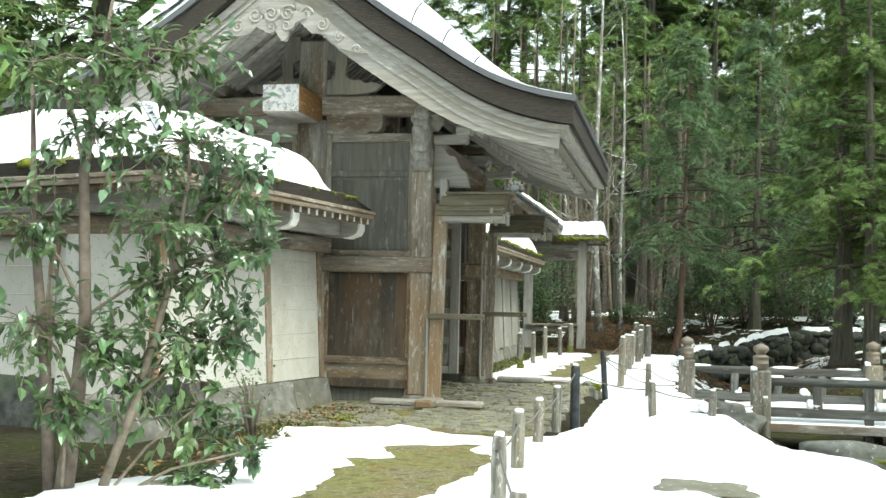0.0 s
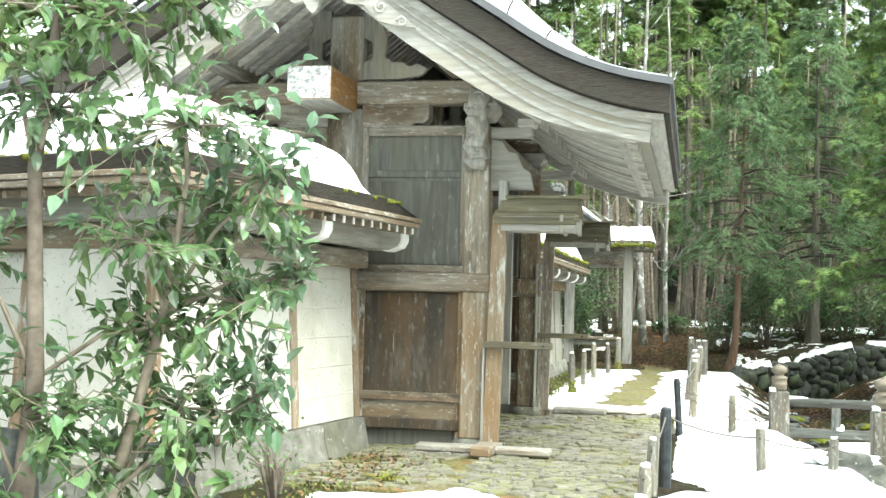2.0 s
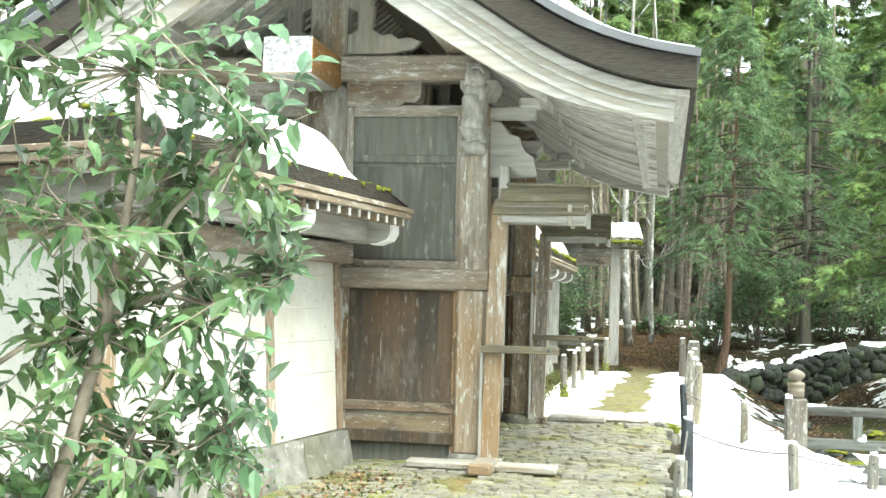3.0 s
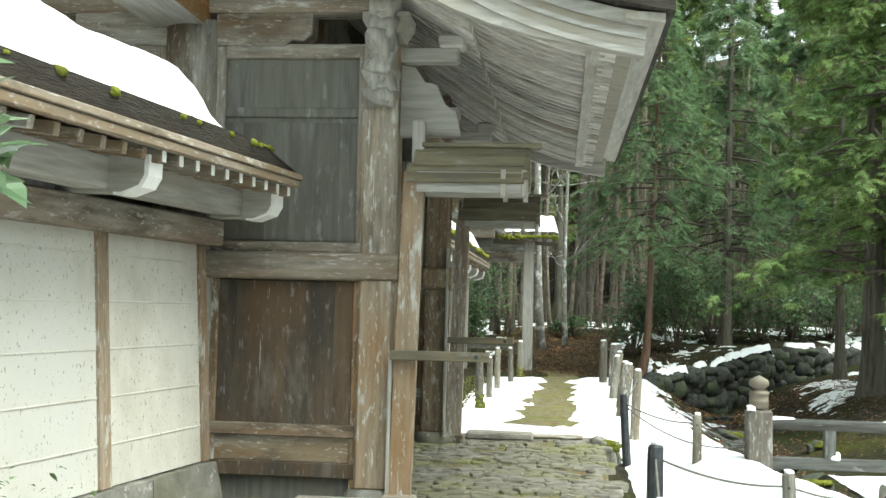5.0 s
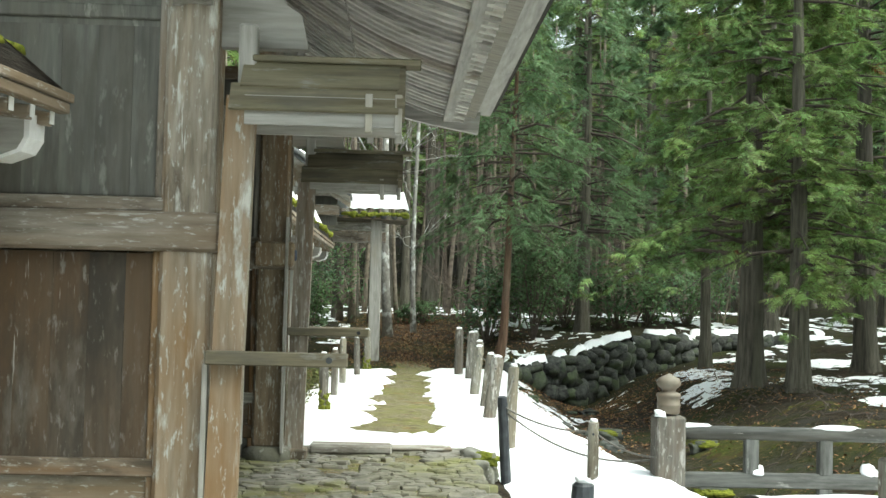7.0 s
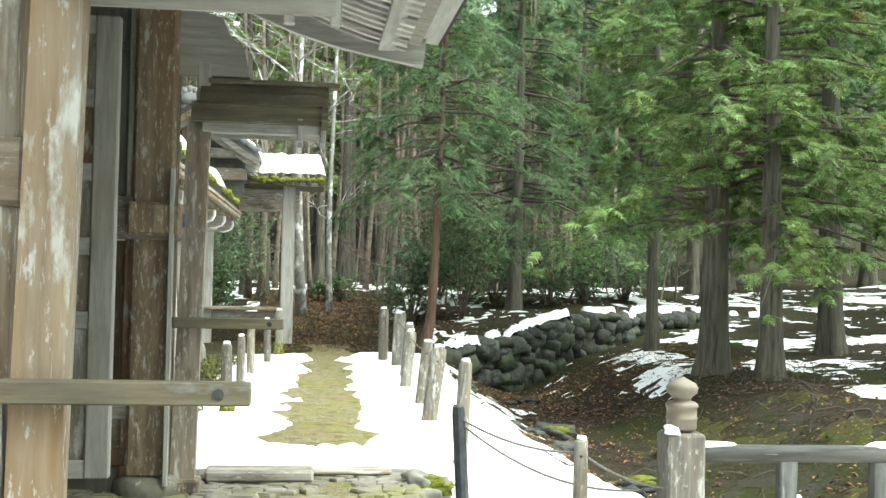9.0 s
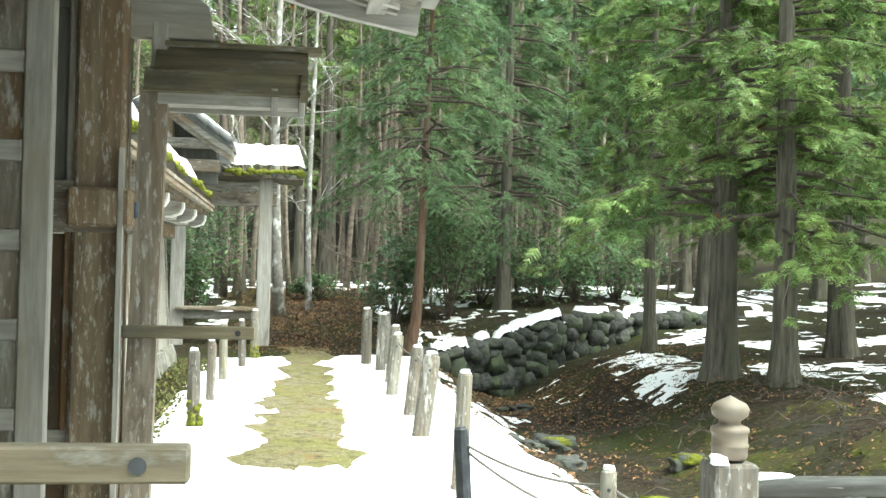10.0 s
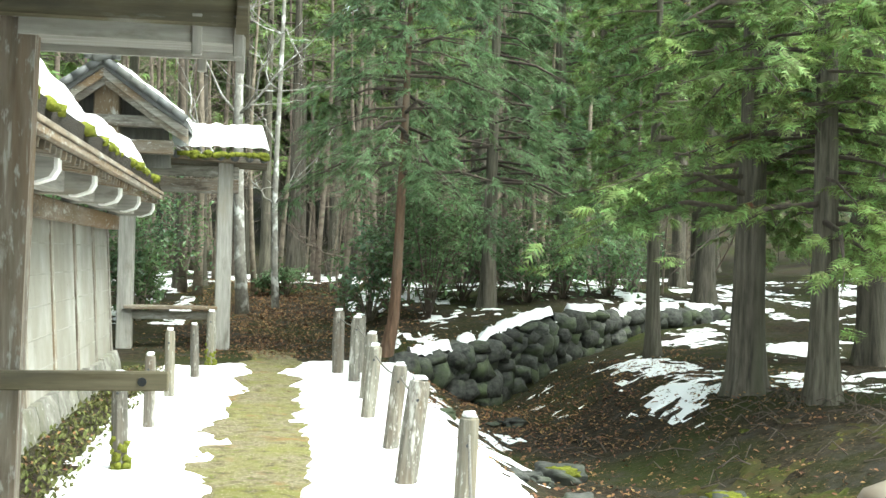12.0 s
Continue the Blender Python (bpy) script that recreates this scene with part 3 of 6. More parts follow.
def wall_roof(name, x, y0, y1, label, snow_end, eave=0.73, cut=None, painted=False):
    """The bark roof over a wall: bracket arms, rafters, boards, a thick dark edge, moss and snow."""
    roof = thing(name, (x, (y0 + y1) / 2, WALL_TOP + 0.2), label, "roof", kind="structure")
    mid = x - 0.58
    tip_x, tip_z, top_z = x + eave, 2.555, 3.0

    def trim(bm):
        if cut:
            bmesh.ops.bisect_plane(bm, geom=list(bm.verts) + list(bm.edges) + list(bm.faces), plane_co=cut[0], plane_no=cut[1], clear_inner=True)
        return bm

    def inside(px, py):
        return not cut or (Vector((px, py, 0)) - Vector(cut[0])).dot(Vector(cut[1])) > 0.04
    half = tip_x - mid

    def line(u, lift):
        """Height of the roof over the share u of the way from eave to ridge."""
        return tip_z + lift + (top_z - tip_z) * (u ** 1.15)
    us = [0, 0.15, 0.3, 0.5, 0.7, 0.85, 1.0]
    for side in (1, -1):
        xs = [mid + side * half * (1 - u) for u in us]
        part("board", trim(strip([(a, line(u, 0.045)) for a, u in zip(xs, us)], [(a, line(u, -0.02)) for a, u in zip(xs, us)], y0, y1)), BROWN_Y, roof, "brown eave boarding")
        part("bark_layer", trim(strip([(a, line(u, 0.19)) for a, u in zip(xs, us)], [(a - side * 0.025, line(u, 0.049)) for a, u in zip(xs, us)], y0, y1 - 0.75)), BARK_EDGE, roof, "dark mossy bark layers", smooth=False)
        end = strip([(a, line(u, 0.19)) for a, u in zip(xs, us)], [(a - side * 0.025, line(u, 0.049)) for a, u in zip(xs, us)], y1 - 0.748, y1 - 0.04)
        for v in end.verts:
            if v.co.y > y1 - 0.1:
                u = 1 - abs(v.co.x - mid) / half
                v.co.z = min(v.co.z, line(max(0.0, u), 0.062))
        if trim(end).faces:
            part("bark_end", end, BARK_EDGE, roof, "thinning end of the bark layers")
    part("fascia", trim(box((tip_x - 0.05, y0, tip_z - 0.06), (tip_x + 0.015, y1 + 0.02, tip_z - 0.004), 0.006)), BROWN_Y, roof, "brown eave board")
    part("upper_fascia", trim(box((tip_x - 0.06, y0, tip_z), (tip_x + 0.03, y1 + 0.04, tip_z + 0.046), 0.006)), BROWN_Y, roof, "brown upper eave board")
    part("purlin", trim(box((x + 0.1, y0, WALL_TOP + 0.22), (x + 0.3, y1 + 0.02, WALL_TOP + 0.42), 0.01)), PALE_Y, roof, "pale eave purlin")
    y = y1 - 0.06
    r = random.Random(5)
    while y > max(y0, y1 - 17):
        if not inside(tip_x, y):
            y -= 0.22
            continue
        bm = box((x + 0.05, y - 0.026, tip_z - 0.1), (tip_x - 0.05, y + 0.026, tip_z - 0.03), 0.004, pose(0, 0, 0, 0, 7, 0))
        raf = part("rafter", bm, BROWN_X, roof)
        if painted and y > y1 - 2.2:
            part("painted_end", box((tip_x - 0.047, y - 0.022, tip_z - 0.125), (tip_x - 0.04, y + 0.022, tip_z - 0.06), 0.001), WHITE_PAINT, raf, "white painted rafter end")
        y -= 0.22
    y = y1 - 0.08
    while y > max(y0, y1 - 17) and inside(x + 0.6, y):
        out = [(x - 0.05, WALL_TOP + 0.2), (x - 0.05, WALL_TOP + 0.42), (x + 0.56, WALL_TOP + 0.42), (x + 0.56, WALL_TOP + 0.3), (x + 0.52, WALL_TOP + 0.235), (x + 0.4, WALL_TOP + 0.19), (x + 0.2, WALL_TOP + 0.2)]
        arm = part("bracket_arm", prism(out, y - 0.08, y + 0.08, "y", 0.006), PALE_X, roof, "carved bracket arm")
        edge = [(x + 0.568, WALL_TOP + 0.42), (x + 0.568, WALL_TOP + 0.295), (x + 0.526, WALL_TOP + 0.226), (x + 0.4, WALL_TOP + 0.182), (x + 0.34, WALL_TOP + 0.185), (x + 0.34, WALL_TOP + 0.2), (x + 0.395, WALL_TOP + 0.2), (x + 0.505, WALL_TOP + 0.24), (x + 0.54, WALL_TOP + 0.3), (x + 0.54, WALL_TOP + 0.42)]
        part("painted_edge", prism(edge, y - 0.085, y + 0.085), WHITE_PAINT, arm, "white painted edge")
        y -= 1.93
    # moss along the eave
    bm = bmesh.new()
    for k in range(190):
        yy = r.uniform(max(y0, y1 - 14), y1 - 0.3)
        u = abs(r.gauss(0, 0.1))
        if not inside(tip_x, yy) or fbm(yy * 1.1, x, 3) < -0.1 and u < 0.1:
            continue
        s = r.uniform(0.025, 0.06) if painted else r.uniform(0.05, 0.13)
        add_rock(bm, (tip_x - half * u - 0.01, yy, line(u, 0.17)), (s * 1.4, s * 2.2, s), r, 1)
    part("moss", bm, MOSS, roof, "yellow-green moss", smooth=True, kind="stuff")
    # snow blanket
    xs = np.linspace(0, 2, 41)
    n = int((y1 - y0) / 0.12)
    ys = np.linspace(y0, y1 - 0.05, n)
    verts, faces, ok = [], [], {}
    for j, yy in enumerate(ys):
        for i, s in enumerate(xs):
            u = s if s <= 1 else 2 - s
            edge_y = snow_end(u)
            m = min((edge_y - yy) * 0.55, (u - 0.09) * 1.4 + 0.02)
            m += 0.06 * fbm(s * 2.2, yy * 1.1, 6.0)
            ok[i, j] = m > 0 and (not cut or inside(mid + half * (1 - s), yy + 0.12))
            t = 0.43 * smooth01(m / 0.3) ** 0.6 * (0.86 + 0.25 * fbm(s * 0.9, yy * 0.5, 2.0))
            over = 0.02 if u < 0.1 else 0.0
            verts.append((mid + half * (1 - s) + (over if s < 1 else -over), yy, line(u, 0.19 - 0.12 * smooth01((yy - y1 + 0.75) / 0.7)) - 0.02 + max(t, 0.0)))
    w = len(xs)
    for j in range(n - 1):
        for i in range(w - 1):
            if ok[i, j] or ok[i + 1, j] or ok[i, j + 1] or ok[i + 1, j + 1]:
                faces.append((j * w + i, j * w + i + 1, (j + 1) * w + i + 1, (j + 1) * w + i))
    me = mesh_of("roof_snow", verts, faces, SNOW, True)
    ob = new("roof_snow", me)
    tagged(ob, "thick rounded blanket of snow on the wall roof", "snow", kind="stuff")
    return roof, ob


# the nearer wall leaves the gate at a slant and turns a corner behind the shrub
SLANT, LENGTH = 8, 4.05
WALL_END = Vector((-5.29, 13.42, 0))
TURN1 = Matrix.Translation(WALL_END) @ pose(0, 0, 0, 0, 0, -SLANT)
CORNER = TURN1 @ Vector((0, -LENGTH, 0))
TURN3 = Matrix.Translation(CORNER) @ pose(0, 0, 0, 0, 0, -108)
MITRE = (TURN1.to_3x3() @ Vector((0, 1, 0)) + TURN3.to_3x3() @ Vector((0, 1, 0))).normalized()
wall_1 = plaster_wall("wall_1", 0.0, -LENGTH, 0.0, WALL_FOOT, "cream plaster boundary wall with timber uprights and stone foot")
roof_1, snow_1 = wall_roof("wall_roof_1", 0.0, -LENGTH - 2.6, -0.02, "bark-covered roof along the plaster wall with mossy edge", lambda u: -1.2 + 1.05 * u, 0.68, cut=((0, -LENGTH, 0), tuple(TURN1.to_3x3().inverted() @ MITRE)), painted=True)
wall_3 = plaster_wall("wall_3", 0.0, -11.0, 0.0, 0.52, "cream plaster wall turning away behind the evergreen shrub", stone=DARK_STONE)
roof_3, snow_3 = wall_roof("wall_roof_3", 0.0, -11.0, 2.6, "bark-covered roof of the turning wall under deep snow", lambda u: 9.0, 0.68, cut=((0, 0, 0), tuple(TURN3.to_3x3().inverted() @ -MITRE)))
for turn, obs in ((TURN1, (wall_1, roof_1, snow_1)), (TURN3, (wall_3, roof_3, snow_3))):
    for ob in obs:
        ob.matrix_world = turn @ Matrix.Translation(ob.location)
plaster_wall("wall_2", -4.87, 19.4, 30.35, 0.3, "grey-cream plaster boundary wall beyond the gate", GREY_PLASTER)
wall_roof("wall_roof_2", -4.87, 19.4, 30.2, "bark-covered roof of the farther wall with moss and snow", lambda u: 29.95 + 0.15 * u, 0.66)

# ---- the great gate ----
RIDGE_X, MID_Y = -5.64, 16.03
NEAR_Y, FAR_Y = 12.2, 19.55
KNOTS = [(0, 6.15), (0.6, 5.68), (1.285, 5.14), (1.97, 4.69), (2.61, 4.28), (3.17, 4.05), (3.78, 3.92)]


def roof_z(u):
    """Height of the gate roof's upper face, u metres out from the ridge: a sagging curve."""
    for k in range(len(KNOTS) - 1):
        a, p = KNOTS[k]
        b, q = KNOTS[k + 1]
        if u <= b or k == len(KNOTS) - 2:
            s0 = (KNOTS[k + 1][1] - KNOTS[k - 1][1]) / (KNOTS[k + 1][0] - KNOTS[k - 1][0]) if k else (q - p) / (b - a)
            s1 = (KNOTS[k + 2][1] - p) / (KNOTS[k + 2][0] - a) if k + 2 < len(KNOTS) else -0.17
            t, h = (u - a) / (b - a), b - a
            return (2 * t ** 3 - 3 * t * t + 1) * p + (t ** 3 - 2 * t * t + t) * h * s0 + (3 * t * t - 2 * t ** 3) * q + (t ** 3 - t * t) * h * s1


def swell(u):
    """How far the roof rises inwards from its rolled verge."""
    return 0.5 * smooth01((3.8 - u) / 2.6)


gate = thing("gate", (-5.0, MID_Y, 0), "weathered four-post timber shrine gate under a sweeping bark roof", "gate")
US = [3.78 * k / 18 for k in range(19)]


def under(u, drop):
    """A point below the roof's upper face, square to its slope."""
    s = (roof_z(u + 0.02) - roof_z(max(0, u - 0.02))) / (u + 0.02 - max(0, u - 0.02))
    n = math.hypot(1, s)
    return u + drop * s / n * 0.6, roof_z(u) - drop / n * (0.4 + 0.6 * n)


for side in (1, -1):
    px = lambda u: RIDGE_X + side * u
    top = [(px(u), roof_z(u)) for u in US]
    mid1 = [(px(under(u, 0.07)[0]), under(u, 0.07)[1]) for u in US]
    mid2 = [(px(under(u, 0.34)[0]), under(u, 0.34)[1]) for u in US]
    sheets = part("metal_cap", strip(top, mid1, NEAR_Y, FAR_Y), COPPER, gate, "grey metal sheet edge along the roof")
    bark = part("bark_layer", strip([(px(u) - side * 0.03, z - 0.005) for u, z in ((under(u, 0.07)) for u in US)], mid2, NEAR_Y + 0.04, FAR_Y - 0.04), BARK_EDGE, gate, "thick layered bark roof edge")
    # sheets on the slope, lapped downwards, inside the rolled verges
    rows = 9
    for k in range(rows):
        u0, u1 = 0.15 + k * 3.58 / rows, 0.15 + (k + 1) * 3.58 / rows
        seg = [u0 + (u1 - u0) * i / 3 for i in range(4)]
        y = NEAR_Y + 0.82
        while y < FAR_Y - 0.85:
            w = min(0.92, FAR_Y - 0.82 - y)
            part("roof_sheet", strip([(px(u), roof_z(u) + swell(u) + 0.014 - 0.006 * (u - u0)) for u in seg], [(px(u), roof_z(u) + 0.003) for u in seg], y, y + w - 0.012), SLATE, gate)
            y += 0.92
        for y0, way in ((NEAR_Y + 0.01, 1), (FAR_Y - 0.01, -1)):
            bm = bmesh.new()
            grid = [[bm.verts.new((px(u), y0 + way * 0.82 * t, roof_z(u) + 0.012 + swell(u) * math.sin(t * math.pi / 2) ** 0.9)) for t in (0, 0.12, 0.3, 0.5, 0.75, 1.0)] for u in (u0 + 0.008, (2 * u0 + u1) / 3, (u0 + 2 * u1) / 3, u1 - 0.008)]
            for one, two in zip(grid, grid[1:]):
                for i in range(5):
                    bm.faces.new((one[i], one[i + 1], two[i + 1], two[i]))
            bmesh.ops.recalc_face_normals(bm, faces=bm.faces)
            made = bmesh.ops.solidify(bm, geom=list(bm.faces), thickness=0.01)
            part("verge_sheet", bm, SLATE, gate, "pale frosted sheet on the rolled verge", smooth=False)
    # barge boards with their mouldings, near and far
    for yb, way in ((NEAR_Y + 0.2, 1), (FAR_Y - 0.2, -1)):
        ub = [3.62 * k / 16 for k in range(17)]

        def edge(drop):
            return [(px(under(u, drop)[0]), under(u, drop)[1]) for u in ub]

        def depth(u):
            return 0.8 - 0.16 * smooth01((u - 1.8) / 1.8)
        low = [(px(under(u, depth(u))[0]), under(u, depth(u))[1]) for u in ub]
        barge = part("barge_board", strip(edge(0.345), low, yb, yb + way * 0.09), PALE_X, gate, "bleached curved barge board")
        for a, b, out in ((0.36, 0.45, 0.04), (0.5, 0.53, 0.02), (0.6, 0.64, 0.025)):
            part("moulding", strip(edge(a), edge(b), yb - way * out, yb), PALE_X, barge)
    # rafters in two tiers and the boards over them
    board = [(px(under(u, 0.47)[0]), under(u, 0.47)[1]) for u in US[:-1]]
    part("roof_boarding", strip(board, [(a, b - 0.02) for a, b in board], NEAR_Y + 0.3, FAR_Y - 0.3), BOARDING, gate, "boards above the rafters, toned darker as if shaded")
    for tier, (u0, u1, drop, h) in enumerate(((0.22, 2.5, 0.58, 0.1), (2.2, 3.45, 0.5, 0.085))):
        seg = [u0 + (u1 - u0) * i / 8 for i in range(9)]
        line = [under(u, drop) for u in seg]
        shape = prism([(px(a), b) for a, b in line] + [(px(a), b - h) for a, b in line[::-1]], -0.036, 0.036)
        first = part("rafter", shape, SOFFIT, gate)
        first.location.y = NEAR_Y + 0.42
        y = NEAR_Y + 0.42 + 0.18
        while y < FAR_Y - 0.4:
            ob = new("rafter", first.data)
            ob.parent = gate
            ob.location.y = y
            y += 0.18
    for u, drop, w, h in ((3.32, 0.5, 0.14, 0.09), (2.42, 0.52, 0.07, 0.05)):
        a, b = under(u, drop)
        part("eave_batten", box((px(a) - w / 2, NEAR_Y + 0.3, b - h), (px(a) + w / 2, FAR_Y - 0.3, b), 0.006), PALE_Y, gate, "bleached eave batten")
    a, b = under(3.6, 0.4)
    shape = strip([(px(a - 0.13), b + 0.05), (px(a + 0.13), b + 0.03)], [(px(a - 0.13), b), (px(a + 0.13), b - 0.03)], NEAR_Y + 0.12, FAR_Y - 0.12)
    part("eave_board", shape, PALE_Y, gate, "pale eave board")
    # long purlins on the brackets
    a, b = under(1.55, 0.62)
    part("purlin", box((px(a) - 0.1, NEAR_Y + 0.3, b - 0.12), (px(a) + 0.1, FAR_Y - 0.3, b + 0.08), 0.012), WOOD_Y, gate, "eave purlin")
part("ridge_purlin", box((RIDGE_X - 0.13, NEAR_Y + 0.3, 5.35), (RIDGE_X + 0.13, FAR_Y - 0.3, 5.62), 0.015), WOOD_Y, gate)
part("ridge_cap", strip([(RIDGE_X - 0.28, 7.0), (RIDGE_X + 0.28, 7.0)], [(RIDGE_X - 0.36, 6.45), (RIDGE_X + 0.36, 6.45)], NEAR_Y - 0.05, FAR_Y + 0.05), COPPER, gate, "boxed metal ridge")


# snow left on the slope turned away from the path
vs, fs = [], []
ys = [NEAR_Y + 0.03 + 7.29 * (j / 48) for j in range(49)]
for i in range(25):
    u = 1.1 + 2.66 * i / 24
    for j, yy in enumerate(ys):
        t = min(1.0, min(yy - NEAR_Y, FAR_Y - yy) / 0.82)
        deep = 0.17 * smooth01(min(u - 1.1, 3.8 - u, yy - NEAR_Y + 0.05, FAR_Y + 0.05 - yy) / 0.16) * (1 + 0.35 * fbm(u * 2, yy * 2, 5.0))
        vs.append((RIDGE_X - u, yy, roof_z(u) + 0.016 + swell(u) * math.sin(t * math.pi / 2) ** 0.9 + deep))
fs = [(i * 49 + j, i * 49 + j + 1, (i + 1) * 49 + j + 1, (i + 1) * 49 + j) for i in range(24) for j in range(48)]
tagged(new("roof_snow", mesh_of("roof_snow", vs, fs, SNOW, True)), "snow lying on the shaded slope of the gate roof", "snow", kind="stuff")


def spiral(bm, c, r0, turns, thick, start, hand, y, deep):
    pts = []
    n = 22
    for k in range(n + 1):
        t = k / n
        a = start + hand * t * turns * math.tau
        r = r0 * (1 - 0.85 * t)
        pts.append((c[0] + r * math.cos(a), y, c[1] + r * math.sin(a)))
    add_tube(bm, pts, [thick * (1 - 0.5 * k / n) for k in range(n + 1)], 6)


def gable_carving(y):
    """The carved pendant under the gable's peak: a lobed plate with scroll relief."""
    out = []
    for k in range(48):
        a = math.tau * k / 48
        r = 0.27 + 0.05 * math.cos(5 * a + 0.3) + 0.03 * math.cos(9 * a)
        out.append((RIDGE_X + r * math.cos(a), 5.0 + 0.95 * r * math.sin(a)))
    pend = part("gable_pendant", prism(out, y - 0.06, y + 0.02, "y"), PALE_X, gate, "carved lobed gable pendant")
    bm = bmesh.new()
    for sx in (-1, 1):
        spiral(bm, (RIDGE_X + sx * 0.11, 5.03), 0.11, 1.6, 0.022, 0.5, sx, y - 0.065, 0.03)
        spiral(bm, (RIDGE_X + sx * 0.1, 4.88), 0.07, 1.3, 0.016, -0.5, -sx, y - 0.065, 0.03)
    part("scroll_relief", bm, PALE_X, pend, smooth=True, kind="stuff")
    for sx in (-1, 1):
        up = [(RIDGE_X + sx * (0.2 + 0.95 * t), 5.2 - 0.55 * t - 0.12 * t * t) for t in (0, 0.2, 0.4, 0.6, 0.8, 1)]
        lowz = [0.24, 0.30, 0.2, 0.25, 0.16, 0.03]
        wing = part("pendant_wing", strip(up, [(a + 0.02 * sx, b - d) for (a, b), d in zip(up, lowz)], y - 0.03, y + 0.03), PALE_X, pend, "carved scroll wing")
        bm = bmesh.new()
        for k in range(4):
            t = 0.1 + 0.24 * k
            spiral(bm, (RIDGE_X + sx * (0.24 + 0.95 * t), 5.08 - 0.55 * t - 0.1 * t * t), 0.1 - 0.015 * k, 1.5, 0.018, k, sx * (-1) ** k, y - 0.035, 0.03)
        part("wing_relief", bm, PALE_X, wing, smooth=True, kind="stuff")


gable_carving(NEAR_Y + 0.16)

for yp, way in ((13.87, -1), (18.2, 1)):
    # posts: round main post on the ridge line, squared outer posts
    bm = bmesh.new()
    add_tube(bm, [(RIDGE_X, yp, 0.15), (RIDGE_X, yp, 2.0), (RIDGE_X, yp, 3.9)], [0.25, 0.25, 0.24], 28)
    part("main_post", bm, WOOD_Z, gate, "round main post", smooth=True)
    for px in (-4.06, -7.22):
        post = part("outer_post", box((px - 0.145, yp - 0.145, 0.16), (px + 0.145, yp + 0.145, 3.72), 0.025), BROWN_Z if yp < 15 else SPECKLED_Z, gate, "squared outer post worn rusty brown" if yp < 15 else "squared brown outer post speckled with lichen")
        bm = bmesh.new()
        add_tube(bm, [(px, yp, 0.0), (px, yp, 0.04), (px, yp, 0.12), (px, yp, 0.16), (px, yp, 0.17)], [0.2, 0.24, 0.24, 0.2, 0.17], 20)
        part("plinth", bm, STONE, gate, "round stone plinth", smooth=True)
    # tie beams across
    part("tie_beam", box((-7.7, yp - 0.13, 3.97), (-3.95, yp + 0.13, 4.24), 0.02), BROWN_X, gate, "long brown tie beam")
    for s in (1, -1):
        f = lambda u: RIDGE_X + s * u
        shape = [(f(0.2), 3.97), (f(1.0), 3.97), (f(1.0), 3.8), (f(0.93), 3.74), (f(0.84), 3.75), (f(0.78), 3.7), (f(0.2), 3.7)]
        part("bracket_beam", prism(shape, yp - 0.11, yp + 0.11, "y", 0.008), WOOD_X, gate, "carved bracket beam")
        blk = [(f(1.42), 3.96), (f(1.8), 3.96), (f(1.8), 3.88), (f(1.73), 3.78), (f(1.49), 3.78), (f(1.42), 3.88)]
        part("bearing_block", prism(blk, yp - 0.19, yp + 0.19, "y", 0.008), PALE_X, gate, "bleached bearing block")
    # carved ends stepping out of the outer post below the barge board
    ys = yp + way * 0.15
    for k, (zc, rr, o) in enumerate(((3.98, 0.12, 0.3), (3.84, 0.11, 0.24), (3.68, 0.12, 0.2), (3.52, 0.1, 0.13), (3.4, 0.1, 0.1), (3.27, 0.085, 0.06))):
        bm = bmesh.new()
        add_rock(bm, (-4.05, ys + way * o * 0.2, zc), (0.24, 0.26 + 0.5 * o, rr * 2.1), random.Random(k + 3), 3)
        spiral(bm, (-4.03, zc), rr * 0.7, 1.4, 0.02, k, 1, ys + way * (o * 0.45 + 0.1), 0.02)
        part("carved_scroll", bm, PALE_Z, gate, "bleached scroll-carved beam nose", smooth=True)
    # ridge beam end
    y0, y1 = (12.75, 13.8) if way < 0 else (18.3, 19.3)
    end = part("ridge_beam_end", box((-6.0, y0, 3.86), (-5.5, y1, 4.22), 0.012), RUST_SIDE, gate, "projecting beam with flaking white end")
    yy = y0 if way < 0 else y1
    part("painted_face", box((-5.995, yy - 0.006, 3.865), (-5.505, yy + 0.006, 4.215), 0.002), CHALK_END, end, "flaking white paint")
    part("painted_underside", box((-5.99, y0 + 0.01, 3.851), (-5.51, y1, 3.857), 0.001), PALE_Y, end)
    # king strut with carved cheeks
    king = part("king_strut", box((RIDGE_X - 0.2, yp - 0.17, 4.24), (RIDGE_X + 0.2, yp + 0.1, 5.02), 0.03), WOOD_Z, gate, "king strut between carved cheeks")
    for s in (1, -1):
        f = lambda u: RIDGE_X + s * u
        cheek = [(f(0.2), 4.26), (f(0.62), 4.26), (f(0.9), 4.3), (f(0.98), 4.38), (f(0.86), 4.43), (f(0.74), 4.41), (f(0.66), 4.47), (f(0.56), 4.45), (f(0.46), 4.52), (f(0.48), 4.75), (f(0.42), 4.9), (f(0.47), 5.0), (f(0.36), 5.1), (f(0.2), 5.08), (f(0.2), 4.75), (f(0.3), 4.7), (f(0.3), 4.5), (f(0.2), 4.46)]
        part("carved_cheek", prism(cheek, yp - 0.12, yp - 0.03, "y", 0.006), CARVED, king, "carved cloud-shaped cheek")
    if way > 0:
        part("gable_boarding", prism([(RIDGE_X - 1.7, 4.24), (RIDGE_X + 1.5, 4.24), (RIDGE_X + 0.5, 5.0), (RIDGE_X, 5.4), (RIDGE_X - 0.6, 5.0)], yp + 0.06, yp + 0.1), PANEL_UP, gate, "dark gable boarding")
